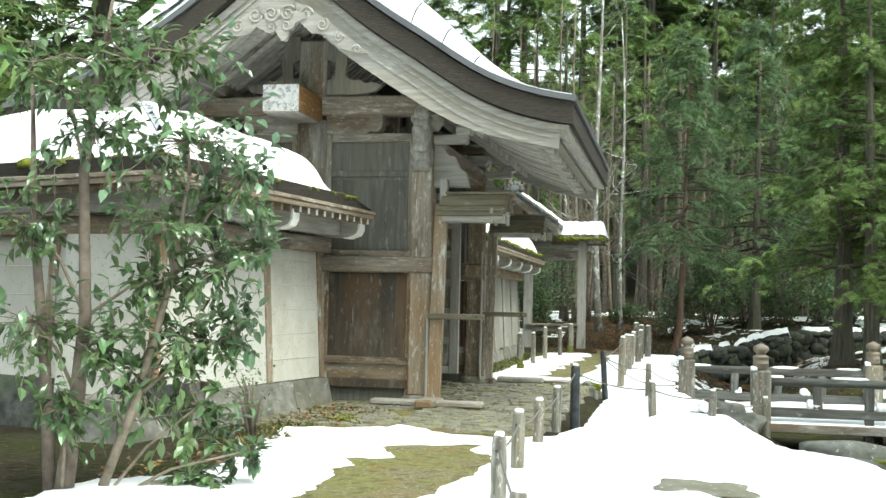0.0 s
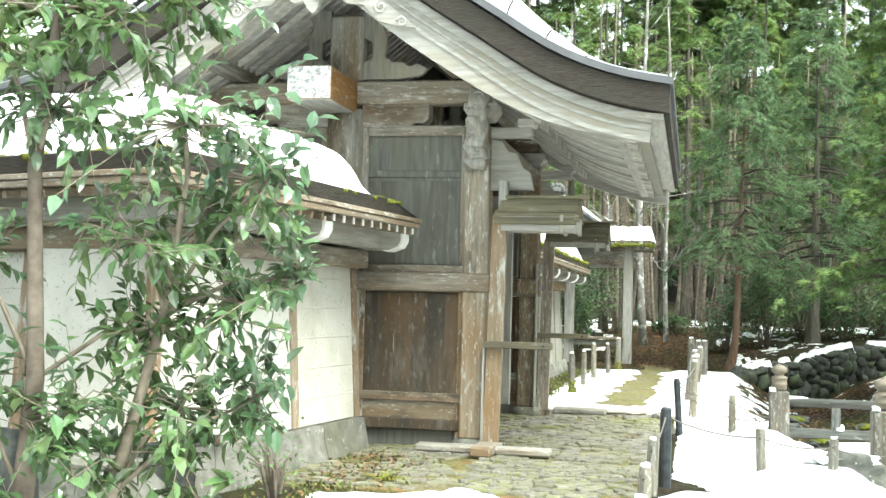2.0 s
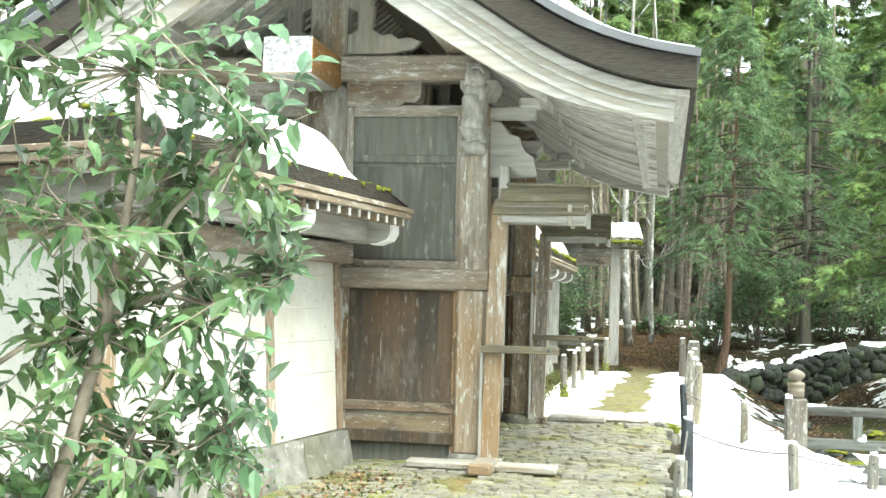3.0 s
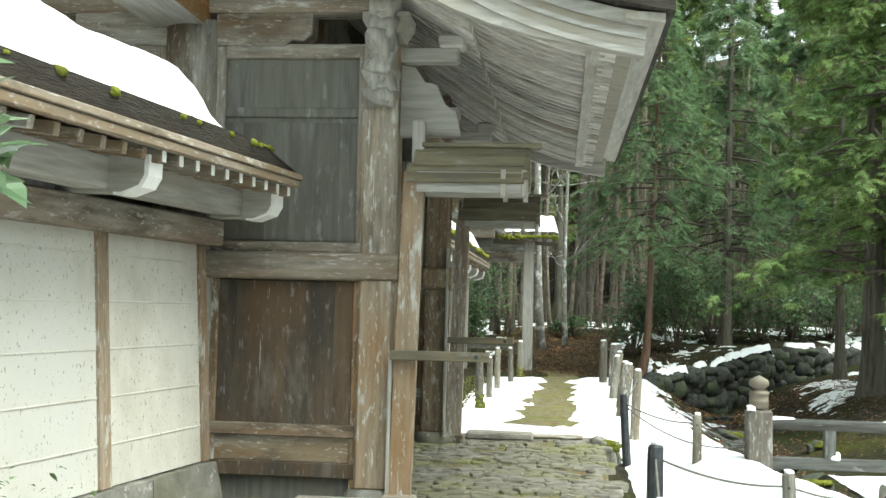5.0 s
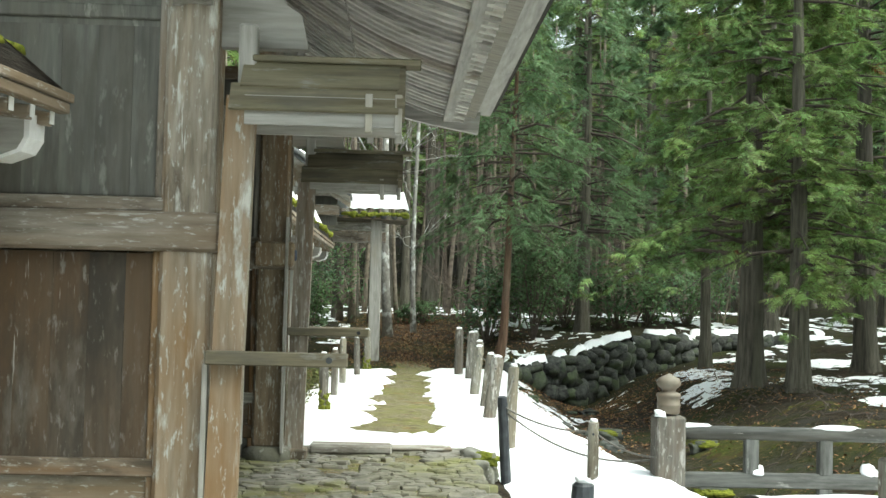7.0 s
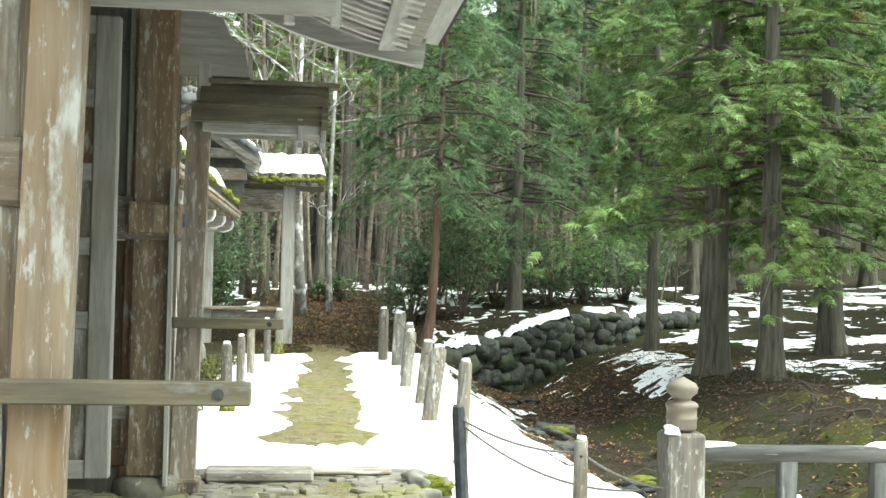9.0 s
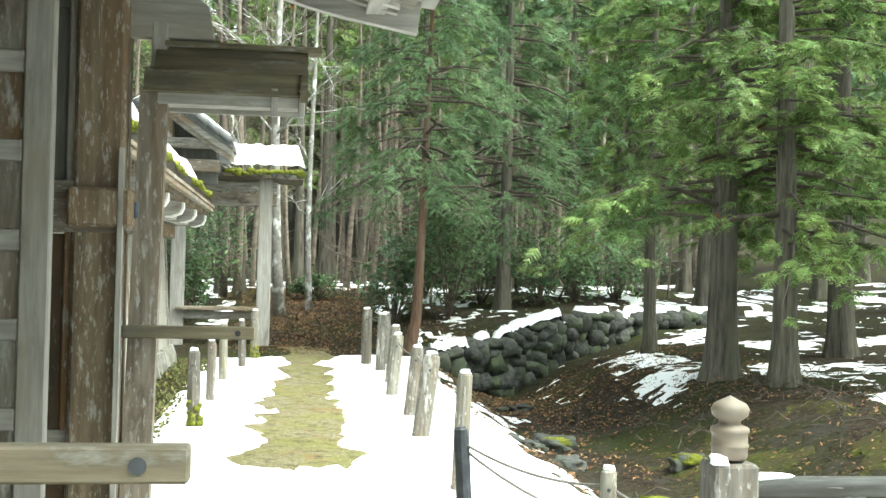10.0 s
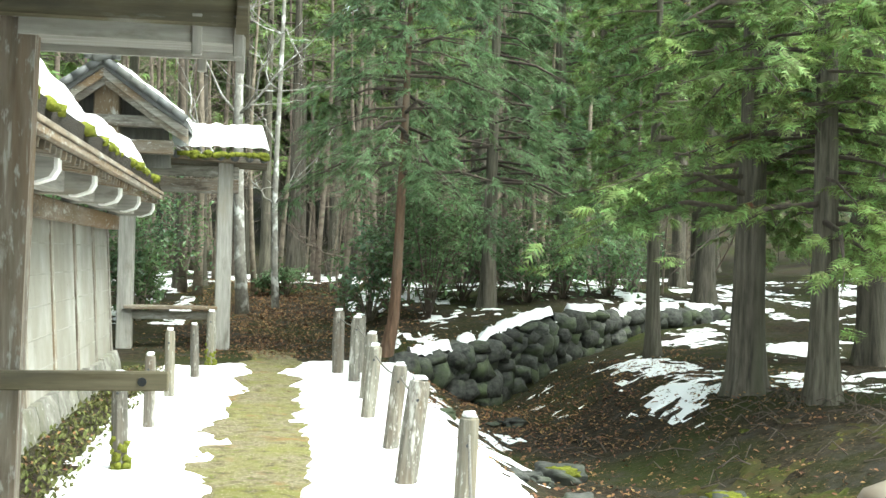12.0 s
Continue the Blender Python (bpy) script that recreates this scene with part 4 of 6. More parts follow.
    # side screen between main and outer post
    for xa, xb in ((-5.4, -4.2), (-7.08, -5.88)):
        part("upper_panel", box((xa, yp - 0.05, 2.1), (xb, yp - 0.01, 3.72), 0.004), PANEL_UP, gate, "smooth grey upper panel")
        for k in range(6):
            xx = xa + 0.1 + (xb - xa - 0.2) * k / 5
            part("plank", box((xx - 0.1, yp - 0.062 + 0.003 * (k % 2), 2.12), (xx + 0.0995, yp - 0.05, 3.08), 0.001), PANEL_UP, gate)
            part("lower_plank", box((xx - 0.1, yp - 0.07 + 0.003 * (k % 2), 0.66), (xx + 0.0995, yp - 0.03, 1.8), 0.0015), PANEL_LOW, gate, "rusty brown plank")
        for za, zb, dy, mt in ((3.6, 3.72, 0.09, WOOD_X), (3.12, 3.2, 0.075, PANEL_UP), (2.03, 2.11, 0.13, BROWN_X), (0.56, 0.66, 0.1, WOOD_X), (0.24, 0.36, 0.1, PANEL_LOW)):
            part("rail", box((xa - 0.02, yp - dy, za), (xb + 0.02, yp + 0.02, zb), 0.008), mt, gate)
        part("bottom_board", box((xa, yp - 0.06, 0.36), (xb, yp - 0.02, 0.56), 0.004), WOOD_X, gate)
        part("foot_board", box((xa, yp - 0.03, 0.02), (xb, yp + 0.02, 0.24), 0.004), PANEL_UP, gate)
        for xx in (xa, xb):
            part("stile", box((xx - 0.05, yp - 0.1, 2.1), (xx + 0.05, yp + 0.02, 3.7), 0.008), WOOD_Z, gate)
            part("stile", box((xx - 0.05, yp - 0.09, 0.1), (xx + 0.05, yp + 0.02, 1.82), 0.008), BROWN_Z, gate)
    part("waist_beam", box((-7.4, yp - 0.17, 1.81), (-3.87, yp + 0.05, 2.03), 0.018), BROWN_X, gate, "rusty lichen-spotted waist beam")
    # band round the outer post, carved bracket board towards the eave
    b = [(-3.92, 2.98), (-3.92, 3.56), (-3.8, 3.54), (-3.72, 3.42), (-3.62, 3.4), (-3.55, 3.24), (-3.46, 3.18), (-3.42, 2.98)]
    part("wing_bracket", prism(b, yp - 0.04, yp + 0.04, "y", 0.006), PALE_X, gate, "bleached wave-carved bracket board")
    part("bracket_arm", box((-4.0, yp - 0.08, 3.58), (-3.45, yp + 0.08, 3.7), 0.015), PALE_X, gate)
    part("bracket_block", box((-3.62, yp - 0.1, 3.69), (-3.4, yp + 0.1, 3.8), 0.02), PALE_X, gate)
    # shoring stay on the outside
    yo = yp - 0.16 if way < 0 else yp + 0.02
    stay_x = -3.79
    lift = -0.06 if way < 0 else 0.0
    part("stay_sheet", box((-3.935, yp - 0.22, 0.12), (-3.905, yp - 0.16, 1.2 if way < 0 else 2.3), 0.002), PALE_Z, gate, "pale lath beside the stay")
    stay = thing("shoring_post", (stay_x, yo, 0), "slender squared shoring post bolted to the gate", "post", "shoring posts")
    part("shaft", strip([(stay_x - 0.06, 2.68), (stay_x + 0.1, 2.68)], [(stay_x - 0.12, 0.1), (stay_x + 0.05, 0.1)], yo - 0.055, yo + 0.055), BROWN_Z, stay)
    part("cap_post", box((stay_x + 0.0, yo - 0.067, 2.66), (stay_x + 0.1, yo + 0.067, 3.08), 0.012), PALE_Z, stay, "weathered peg through the hood")
    part("cross_bar", box((stay_x - 0.12, yo - 0.14, 1.2), (stay_x + 0.65, yo - 0.08, 1.275), 0.006), HOOD_X, stay, "weathered cross bar with a bolt hole")
    part("bolt", tube([(stay_x + 0.55, yo - 0.146, 1.237), (stay_x + 0.55, yo - 0.138, 1.237)], [0.018, 0.018], 10), BLACK_COAT, stay)
    if way > 0:
        part("fitting", box((stay_x - 0.09, yo - 0.1, 1.9), (stay_x - 0.05, yo - 0.05, 2.0), 0.01), STEEL_BLUE, stay, "blue-grey bolt head")
    part("footing", box((stay_x - 0.13, yo - 0.12, 0.04), (stay_x + 0.09, yo + 0.1, 0.14), 0.015), WOOD_Z, stay)
    # small board hood over the stay
    hood = thing("board_hood", (stay_x + 0.5, yo, 2.5), "small olive-brown board hood fixed over a shoring post", "hood", "board hoods")
    x0, x1 = stay_x - 0.02, -2.9
    yc = yo
    for s in (-1, 1):
        lower = strip([(yc + s * 0.16, 2.79 + lift), (yc + s * 0.24, 2.64 + lift)], [(yc + s * 0.15, 2.775 + lift), (yc + s * 0.225, 2.63 + lift)], x0, x1, "x")
        part("lower_board", lower, HOOD_X, hood)
        upper = strip([(yc + s * 0.03, 2.95 + lift), (yc + s * 0.185, 2.775 + lift)], [(yc + s * 0.02, 2.935 + lift), (yc + s * 0.17, 2.765 + lift)], x0 + 0.05, x1, "x")
        part("upper_board", upper, HOOD_X, hood)
        part("side_sheet", box((x0 + 0.08, yc + s * 0.19 - 0.01, 2.5 if way < 0 else 2.57), (x1, yc + s * 0.19 + 0.01, 2.66), 0.002), PALE_X, hood, "bleached side board")
        for xx in (x1 - 0.16, x1 + 0.0):
            part("batten", box((xx - 0.02, yc + s * 0.206 - 0.02, 2.47 if way < 0 else 2.52), (xx + 0.02, yc + s * 0.206 + 0.02, 2.68), 0.004), PALE_Z, hood)
        part("end_batten", strip([(yc + s * 0.0, 2.97 + lift), (yc + s * 0.27, 2.67 + lift)], [(yc + s * 0.0, 2.9 + lift), (yc + s * 0.25, 2.6)], x1 - 0.01, x1 + 0.035, "x"), HOOD_X, hood)
    part("ridge_board", box((x0 + 0.1, yc - 0.08, 2.93 + lift), (x1 + 0.12, yc + 0.08, 2.965 + lift), 0.006), HOOD_X, hood, "ridge board")
    part("inner_ceiling", box((x0 + 0.1, yc - 0.18, 2.6), (x1, yc + 0.18, 2.62), 0.002), PALE_X, hood, "bleached inner board")

# lintel beams along the gate and its open leaves
for xx, z0, z1 in ((RIDGE_X, 3.3, 3.6), (-4.06, 3.45, 3.72)):
    part("lintel", box((xx - 0.12, 13.7, z0), (xx + 0.12, 18.4, z1), 0.02), WOOD_Y, gate, "long lintel")
part("threshold", box((RIDGE_X - 0.12, 14.1, 0.02), (RIDGE_X + 0.12, 18.0, 0.2), 0.02), WOOD_Y, gate, "timber threshold")
part("post_band", box((-4.225, 17.985, 1.84), (-3.86, 18.37, 2.07), 0.02), SPECKLED_Z, gate, "rusty band round the far outer post")


def gate_leaf(y):
    """A panelled leaf standing open, across the way through."""
    leaf = thing("gate_leaf", (-4.9, y, 0.2), "weathered panelled gate leaf standing open", "gate leaf", "gate leaves")
    x0, x1, z0, z1 = -5.55, -4.33, 0.22, 3.28
    for xx in (x0, x1):
        part("stile", box((xx - 0.08, y - 0.045, z0), (xx + 0.08, y + 0.045, z1), 0.01), PALE_Z, leaf)
    part("middle_stile", box(((x0 + x1) / 2 - 0.06, y - 0.04, z0), ((x0 + x1) / 2 + 0.06, y + 0.04, z1), 0.01), PALE_Z, leaf)
    n = 6
    for k in range(n + 1):
        z = z0 + 0.06 + (z1 - z0 - 0.12) * k / n
        part("rail", box((x0 + 0.08, y - 0.04, z - 0.06), (x1 - 0.08, y + 0.04, z + 0.06), 0.008), PALE_X, leaf)
        if k < n:
            for xa, xb in ((x0 + 0.08, (x0 + x1) / 2 - 0.06), ((x0 + x1) / 2 + 0.06, x1 - 0.08)):
                part("panel", box((xa, y - 0.012, z + 0.06), (xb, y + 0.012, z + (z1 - z0 - 0.12) / n - 0.06), 0.003), WOOD_Z, leaf)


gate_leaf(17.75)
gate_leaf(14.35)

# sleepers lying on the paving
for lo, hi in (((-4.62, 13.38, 0.05), (-3.12, 13.62, 0.13)), ((-3.95, 13.1, 0.05), (-3.72, 13.66, 0.16)), ((-3.7, 18.5, 0.05), (-2.9, 18.75, 0.14)), ((-3.62, 18.78, 0.05), (-2.3, 18.95, 0.1))):
    bm = box(lo, hi, 0.02)
    solo("sleeper", bm, WOOD_X, "old split timber sleeper lying on the paving", "timber", group="sleepers", at=((lo[0] + hi[0]) / 2, (lo[1] + hi[1]) / 2, lo[2]))

# ---- the small gate beyond the farther wall ----
small = thing("small_gate", (-4.5, 33.5, 0), "small weathered side gate with tiled gable and snowy front roof", "gate")
Y2 = 33.5
for px in (-3.42, -5.05):
    part("post", box((px - 0.13, Y2 - 0.13, -0.05), (px + 0.13, Y2 + 0.13, 3.4), 0.02), PALE_Z, small, "bleached square post")
for za, zb in ((2.78, 3.02), (3.06, 3.24)):
    part("beam", box((-5.6, Y2 - 0.1, za), (-3.2, Y2 + 0.1, zb), 0.015), WOOD_X, small, "grey cross beam")
part("low_rail", box((-5.05, Y2 - 0.06, 0.6), (-3.5, Y2 + 0.06, 0.74), 0.01), WOOD_X, small)
part("low_board", box((-5.05, Y2 - 0.25, 0.78), (-3.5, Y2 + 0.1, 0.84), 0.01), WOOD_X, small)
AX, AZ, GY = -5.26, 4.68, 31.6
part("king_post", box((AX - 0.2, GY + 0.5, 3.1), (AX + 0.2, GY + 0.8, 4.5), 0.02), WOOD_Z, small)
for za, zb in ((3.72, 3.9), (3.3, 3.52)):
    part("gable_beam", box((AX - 1.05, GY + 0.45, za), (AX + 1.05, GY + 0.65, zb), 0.015), WOOD_X, small)
part("gable_boarding", prism([(AX - 1.0, 3.1), (AX + 1.0, 3.1), (AX + 0.95, 3.7), (AX, 4.5), (AX - 0.95, 3.7)], GY + 0.8, GY + 0.85), PANEL_UP, small)
for s in (1, -1):
    f = lambda u: AX + s * u
    lineA = [(0, AZ), (0.4, AZ - 0.3), (0.85, AZ - 0.62), (1.3, AZ - 0.9)]
    part("roof_slab", strip([(f(u), z) for u, z in lineA], [(f(u), z - 0.1) for u, z in lineA], GY, Y2 + 2.4), TILE, small, "grey tiled roof")
    part("barge_board", strip([(f(u), z - 0.105) for u, z in lineA], [(f(u), z - 0.24) for u, z in lineA], GY + 0.08, GY + 0.16), WOOD_X, small)
    part("barge_board", strip([(f(u), z - 0.2) for u, z in lineA], [(f(u), z - 0.34) for u, z in lineA], GY + 0.25, GY + 0.3), WOOD_X, small)
    for k in range(6):
        u = 0.1 + 0.21 * k
        z = AZ - 0.7 * u
        bm = tube([(f(u - 0.09), GY - 0.04, z + 0.08), (f(u + 0.12), GY - 0.04, z - 0.07)], [0.06, 0.07], 10)
        part("verge_tile", bm, TILE, small, smooth=True)
    vs, fs = [], []
    for i in range(13):
        u = 0.1 + 1.2 * i / 12
        for j in range(20):
            yy = GY + 0.04 + 4.2 * j / 19
            t = (0.13 + 0.05 * fbm(u * 3, yy * 2, s)) * smooth01(min(u - 0.1, 1.3 - u, yy - GY) / 0.12)
            vs.append((f(u), yy, AZ + 0.02 - 0.7 * u + t))
    fs = [(i * 20 + j, i * 20 + j + 1, (i + 1) * 20 + j + 1, (i + 1) * 20 + j) for i in range(12) for j in range(19)]
    ob = new("roof_snow", mesh_of("roof_snow", vs, fs, SNOW, True))
    tagged(ob, "snow on the small gate's tiled roof", "snow", kind="stuff")
bm = bmesh.new()
for k in range(7):
    a = math.pi * k / 6
    add_rock(bm, (AX + 0.2 * math.cos(a), GY - 0.05, AZ + 0.06 + 0.17 * math.sin(a)), (0.14, 0.14, 0.14), random.Random(k), 2)
add_rock(bm, (AX, GY - 0.05, AZ + 0.07), (0.3, 0.16, 0.26), random.Random(9), 2)
part("ridge_end_tile", bm, TILE, small, "ornate lobed ridge-end tile", smooth=True)
# front pent roof with snow
shape = strip([(-4.75, 3.42), (-2.72, 3.36)], [(-4.75, 3.33), (-2.72, 3.27)], Y2 - 0.55, Y2 + 1.0)
part("pent_roof", shape, WOOD_X, small, "board pent roof")
for k in range(9):
    xx = -4.7 + 0.24 * k
    part("eave_tile", tube([(xx, Y2 - 0.6, 3.4 - 0.007 * k), (xx, Y2 + 0.9, 3.44)], [0.075, 0.075], 8), TILE, small, smooth=True)
vs, fs = [], []
for i in range(24):
    xx = -4.3 + 1.62 * i / 23
    for j in range(14):
        yy = Y2 - 0.62 + 1.6 * j / 13
        t = 0.52 * smooth01(min(xx + 4.42, -2.62 - xx, (yy - Y2 + 0.68) * 1.2) / 0.22) * (1 + 0.15 * fbm(xx * 2, yy * 2, 8))
        vs.append((xx, yy, 3.4 + t + 0.012 * math.sin(xx * 26)))
fs = [(i * 14 + j, (i + 1) * 14 + j, (i + 1) * 14 + j + 1, i * 14 + j + 1) for i in range(23) for j in range(13)]
tagged(new("roof_snow", mesh_of("roof_snow", vs, fs, SNOW, True)), "deep rounded snow on the pent roof", "snow", kind="stuff")
bm = bmesh.new()
for k in range(26):
    r_ = random.Random(k)
    add_rock(bm, (r_.uniform(-4.3, -2.7), Y2 - 0.6, 3.4 + r_.uniform(-0.05, 0.02)), (0.16, 0.1, 0.1), r_, 1)
part("moss", bm, MOSS, small, "yellow-green moss under the snow", smooth=True, kind="stuff")

# ---- fence posts and ropes ----


def fence_post(at, h, r, lean=(0, 0), material=POST_Z, label="weathered grey fence post with a chamfered top", group="fence posts", cap=True, mossy=False):
    x, y = at
    z = terrain(x, y)
    ob = thing("fence_post", (x, y, z), label, "post", group)
    pts, rad = [], []
    top = Vector((x + lean[0], y + lean[1], z + h))
    foot = Vector((x, y, z - 0.2))
    for t, k in ((0, 1.04), (0.3, 1.0), (0.65, 1.02), (0.93, 0.97), (0.985, 0.9), (1.0, 0.62)):
        pts.append(foot.lerp(top, t))
        rad.append(r * k)
    part("shaft", tube(pts, rad, 11, 0.05), material, ob, smooth=False)
    if material is POST_Z:
        a = foot.lerp(top, 0.86)
        part("rope_hole", tube([a + Vector((-0.01, -r * 1.02, 0)), a + Vector((-0.01, -r * 0.9, 0))], [0.012, 0.012], 8), BLACK_COAT, ob)
    if cap:
        bm = bmesh.new()
        add_rock(bm, top + Vector((0, 0, 0.012)), (r * 1.3, r * 1.3, 0.036), random.Random(int(y * 10)), 2)
        part("snow_cap", bm, SNOW, ob, "small cap of snow", smooth=True)
    if mossy:
        bm = bmesh.new()
        rr = random.Random(3)
        for k in range(40):
            a = rr.uniform(0, math.tau)
            add_rock(bm, (x + r * math.cos(a), y + r * math.sin(a), z + abs(rr.gauss(0, 0.13)) + 0.05), (0.05, 0.05, 0.06), rr, 1)
        part("moss", bm, MOSS, ob, "yellow-green moss", smooth=True, kind="stuff")
    return top


def post_to(x, y, top, r=0.055, lean=(0, 0), **more):
    """A fence post whose top stands at a given height."""
    return fence_post((x, y), top - terrain(x, y), r, lean, **more)


row_a = [post_to(x, y, top, 0.055, (dx, 0)) for x, y, top, dx in ((-1.55, 5.2, 0.36, 0), (-1.88, 6.6, 0.51, 0.01), (-1.95, 8.15, 0.53, 0.01), (-2.0, 10.0, 0.48, 0.02), (-2.0, 11.8, 0.48, 0.02))]
dark = "slim black coated post standing in the snow"
d1 = post_to(-1.9, 13.25, 0.66, 0.062, material=BLACK_COAT, label=dark, group="black posts")
d2 = post_to(-1.79, 18.3, 0.66, 0.05, (-0.07, 0.02), material=BLACK_COAT, label=dark, group="black posts", cap=False)
row_s = [post_to(x, y, top, 0.05, (dx, 0)) for x, y, top, dx in ((-1.08, 17.7, 0.5, 0), (-0.92, 13.3, 0.48, -0.03), (-0.21, 13.6, 0.38, 0.02), (0.52, 14.2, 0.27, -0.02))]
row_q = [fence_post(p, h, r, l) for p, h, r, l in (((-1.63, 19.9), 0.96, 0.062, (0.04, 0)), ((-1.72, 21.9), 0.84, 0.085, (0.13, 0.05)), ((-1.65, 23.45), 0.8, 0.07, (0.1, 0.05)), ((-1.67, 25.4), 0.82, 0.075, (0.09, 0.0)), ((-1.55, 27.0), 0.84, 0.075, (0.09, 0)), ((-1.52, 28.8), 0.93, 0.08, (0.03, 0)), ((-1.66, 29.9), 0.97, 0.085, (0, 0)), ((-1.35, 30.0), 0.9, 0.09, (0, 0)))]
row_l = [fence_post(p, h, r, l, mossy=mo) for p, h, r, l, mo in (((-3.82, 22.55), 0.8, 0.062, (-0.02, 0), True), ((-3.81, 24.7), 0.76, 0.055, (0.0, 0), False), ((-3.8, 27.1), 0.84, 0.058, (-0.01, 0), False), ((-3.62, 29.2), 0.78, 0.058, (-0.03, 0), False), ((-3.49, 30.8), 0.88, 0.07, (0, 0), True))]


def rope(a, b, sag=0.12, r=0.009):
    a, b = Vector(a) - Vector((0, 0, 0.09)), Vector(b) - Vector((0, 0, 0.09))
    pts = [a.lerp(b, t / 12) - Vector((0, 0, sag * 4 * (t / 12) * (1 - t / 12))) for t in range(13)]
    solo("rope", tube(pts, [r] * 13, 6), ROPE, "thin grey rope slung between fence posts", "rope", group="ropes", smooth=True, at=tuple(pts[0]))


for a, b in zip(row_a, row_a[1:]):
    rope(a, b, 0.05)
for a, b in zip(row_q[1:], row_q[2:7]):
    rope(a, b, 0.05)
NEWEL_1, NEWEL_2, NEWEL_3, NEWEL_4 = (0.48, 14.8), (-0.47, 17.4), (2.35, 17.4), (4.6, 14.6)
rope(row_a[-1], d1, 0.04)
rope(d1, row_s[1], 0.06)
rope(row_s[1], row_s[2], 0.05)
rope(row_s[2], row_s[3], 0.06)
rope(d2, row_s[0], 0.07)
rope(row_q[0], d2, 0.06)
rope(row_s[0], (NEWEL_2[0], NEWEL_2[1] - 0.14, 0.35), 0.08)
rope(d2 - Vector((0, 0, 0.03)), (NEWEL_2[0], NEWEL_2[1] + 0.14, 0.3), 0.2)

# ---- bridge over the stream ----
bridge = thing("bridge", (2.5, 16, 0), "weathered timber footbridge railing with bulb-topped newels", "bridge")
for (x, y), zf in ((NEWEL_1, -0.6), (NEWEL_2, -0.3), (NEWEL_3, -0.8), (NEWEL_4, -0.8)):
    post = part("newel", box((x - 0.13, y - 0.13, zf), (x + 0.13, y + 0.13, 0.6), 0.02), POST_Z, bridge, "square newel post")
    prof = [(0.595, 0.09), (0.61, 0.1), (0.66, 0.1), (0.665, 0.105), (0.68, 0.105), (0.685, 0.1), (0.74, 0.1), (0.745, 0.108), (0.765, 0.108), (0.775, 0.098), (0.79, 0.06), (0.81, 0.062), (0.84, 0.1), (0.875, 0.108), (0.905, 0.09), (0.925, 0.05), (0.94, 0.02), (0.95, 0.002)]
    bm = tube([(x, y, z + 0.02) for z, r in prof], [r for z, r in prof], 24)
    part("finial", bm, BRONZE, post, "tarnished metal bulb finial", smooth=True)
    bm = bmesh.new()
    add_rock(bm, (x - 0.1, y - 0.1, 0.62), (0.09, 0.1, 0.06), random.Random(2), 2)
    part("snow_cap", bm, SNOW, post, smooth=True)
for (xa, y), xb in ((NEWEL_1, 4.5), (NEWEL_2, 8.0)):
    part("hand_rail", tube([(xa + 0.1, y, 0.455), (xb * 0.5, y, 0.455), (xb, y, 0.455)], [0.062, 0.06, 0.062], 12), RAIL_X, bridge, "round hand rail", smooth=True)
    part("middle_rail", box((xa + 0.1, y - 0.04, -0.02), (xb, y + 0.04, 0.11), 0.01), RAIL_X, bridge, "squared lower rail")
    x = xa + 0.74
    k = 0
    while x < xb - 0.2:
        if abs(x - 2.35) > 0.25 or y < 15:
            part("baluster", box((x - 0.06, y - 0.045, 0.1), (x + 0.06, y + 0.045, 0.41), 0.008), RAIL_Z, bridge)
            if k % 2:
                part("baluster", box((x - 0.06, y - 0.045, -0.5), (x + 0.06, y + 0.045, -0.02), 0.008), RAIL_Z, bridge)
        x += 0.66
        k += 1
    rr = random.Random(int(y))
    x = xa + 0.2
    while x < xb:
        bm = bmesh.new()
        add_rock(bm, (x, y, 0.515), (rr.uniform(0.2, 0.5), 0.08, 0.045), rr, 2)
        part("rail_snow", bm, SNOW, bridge, smooth=True)
        bm = bmesh.new()
        x2 = x + rr.uniform(0.3, 0.6)
        s = rr.uniform(0.1, 0.22)
        add_rock(bm, (x2, y, 0.11 + s * 0.2), (s, 0.1, s * 0.7), rr, 2)
        part("rail_snow", bm, SNOW, bridge, smooth=True)
        x += rr.uniform(0.8, 1.5)
part("deck", box((0.45, 14.65, -0.22), (8.0, 17.35, -0.1), 0.01), WOOD_X, bridge, "plank deck")
vs = [(0.1 + 7.6 * i / 40, 14.72 + 2.56 * j / 14, -0.1 + 0.13 * smooth01(min(j, 14 - j) / 2.5) * (1 + 0.3 * fbm(i * 0.3, j * 0.3, 3))) for i in range(41) for j in range(15)]
fs = [(i * 15 + j, (i + 1) * 15 + j, (i + 1) * 15 + j + 1, i * 15 + j + 1) for i in range(40) for j in range(14)]
tagged(new("deck_snow", mesh_of("deck_snow", vs, fs, SNOW, True)), "snow lying on the bridge deck", "snow", kind="stuff")


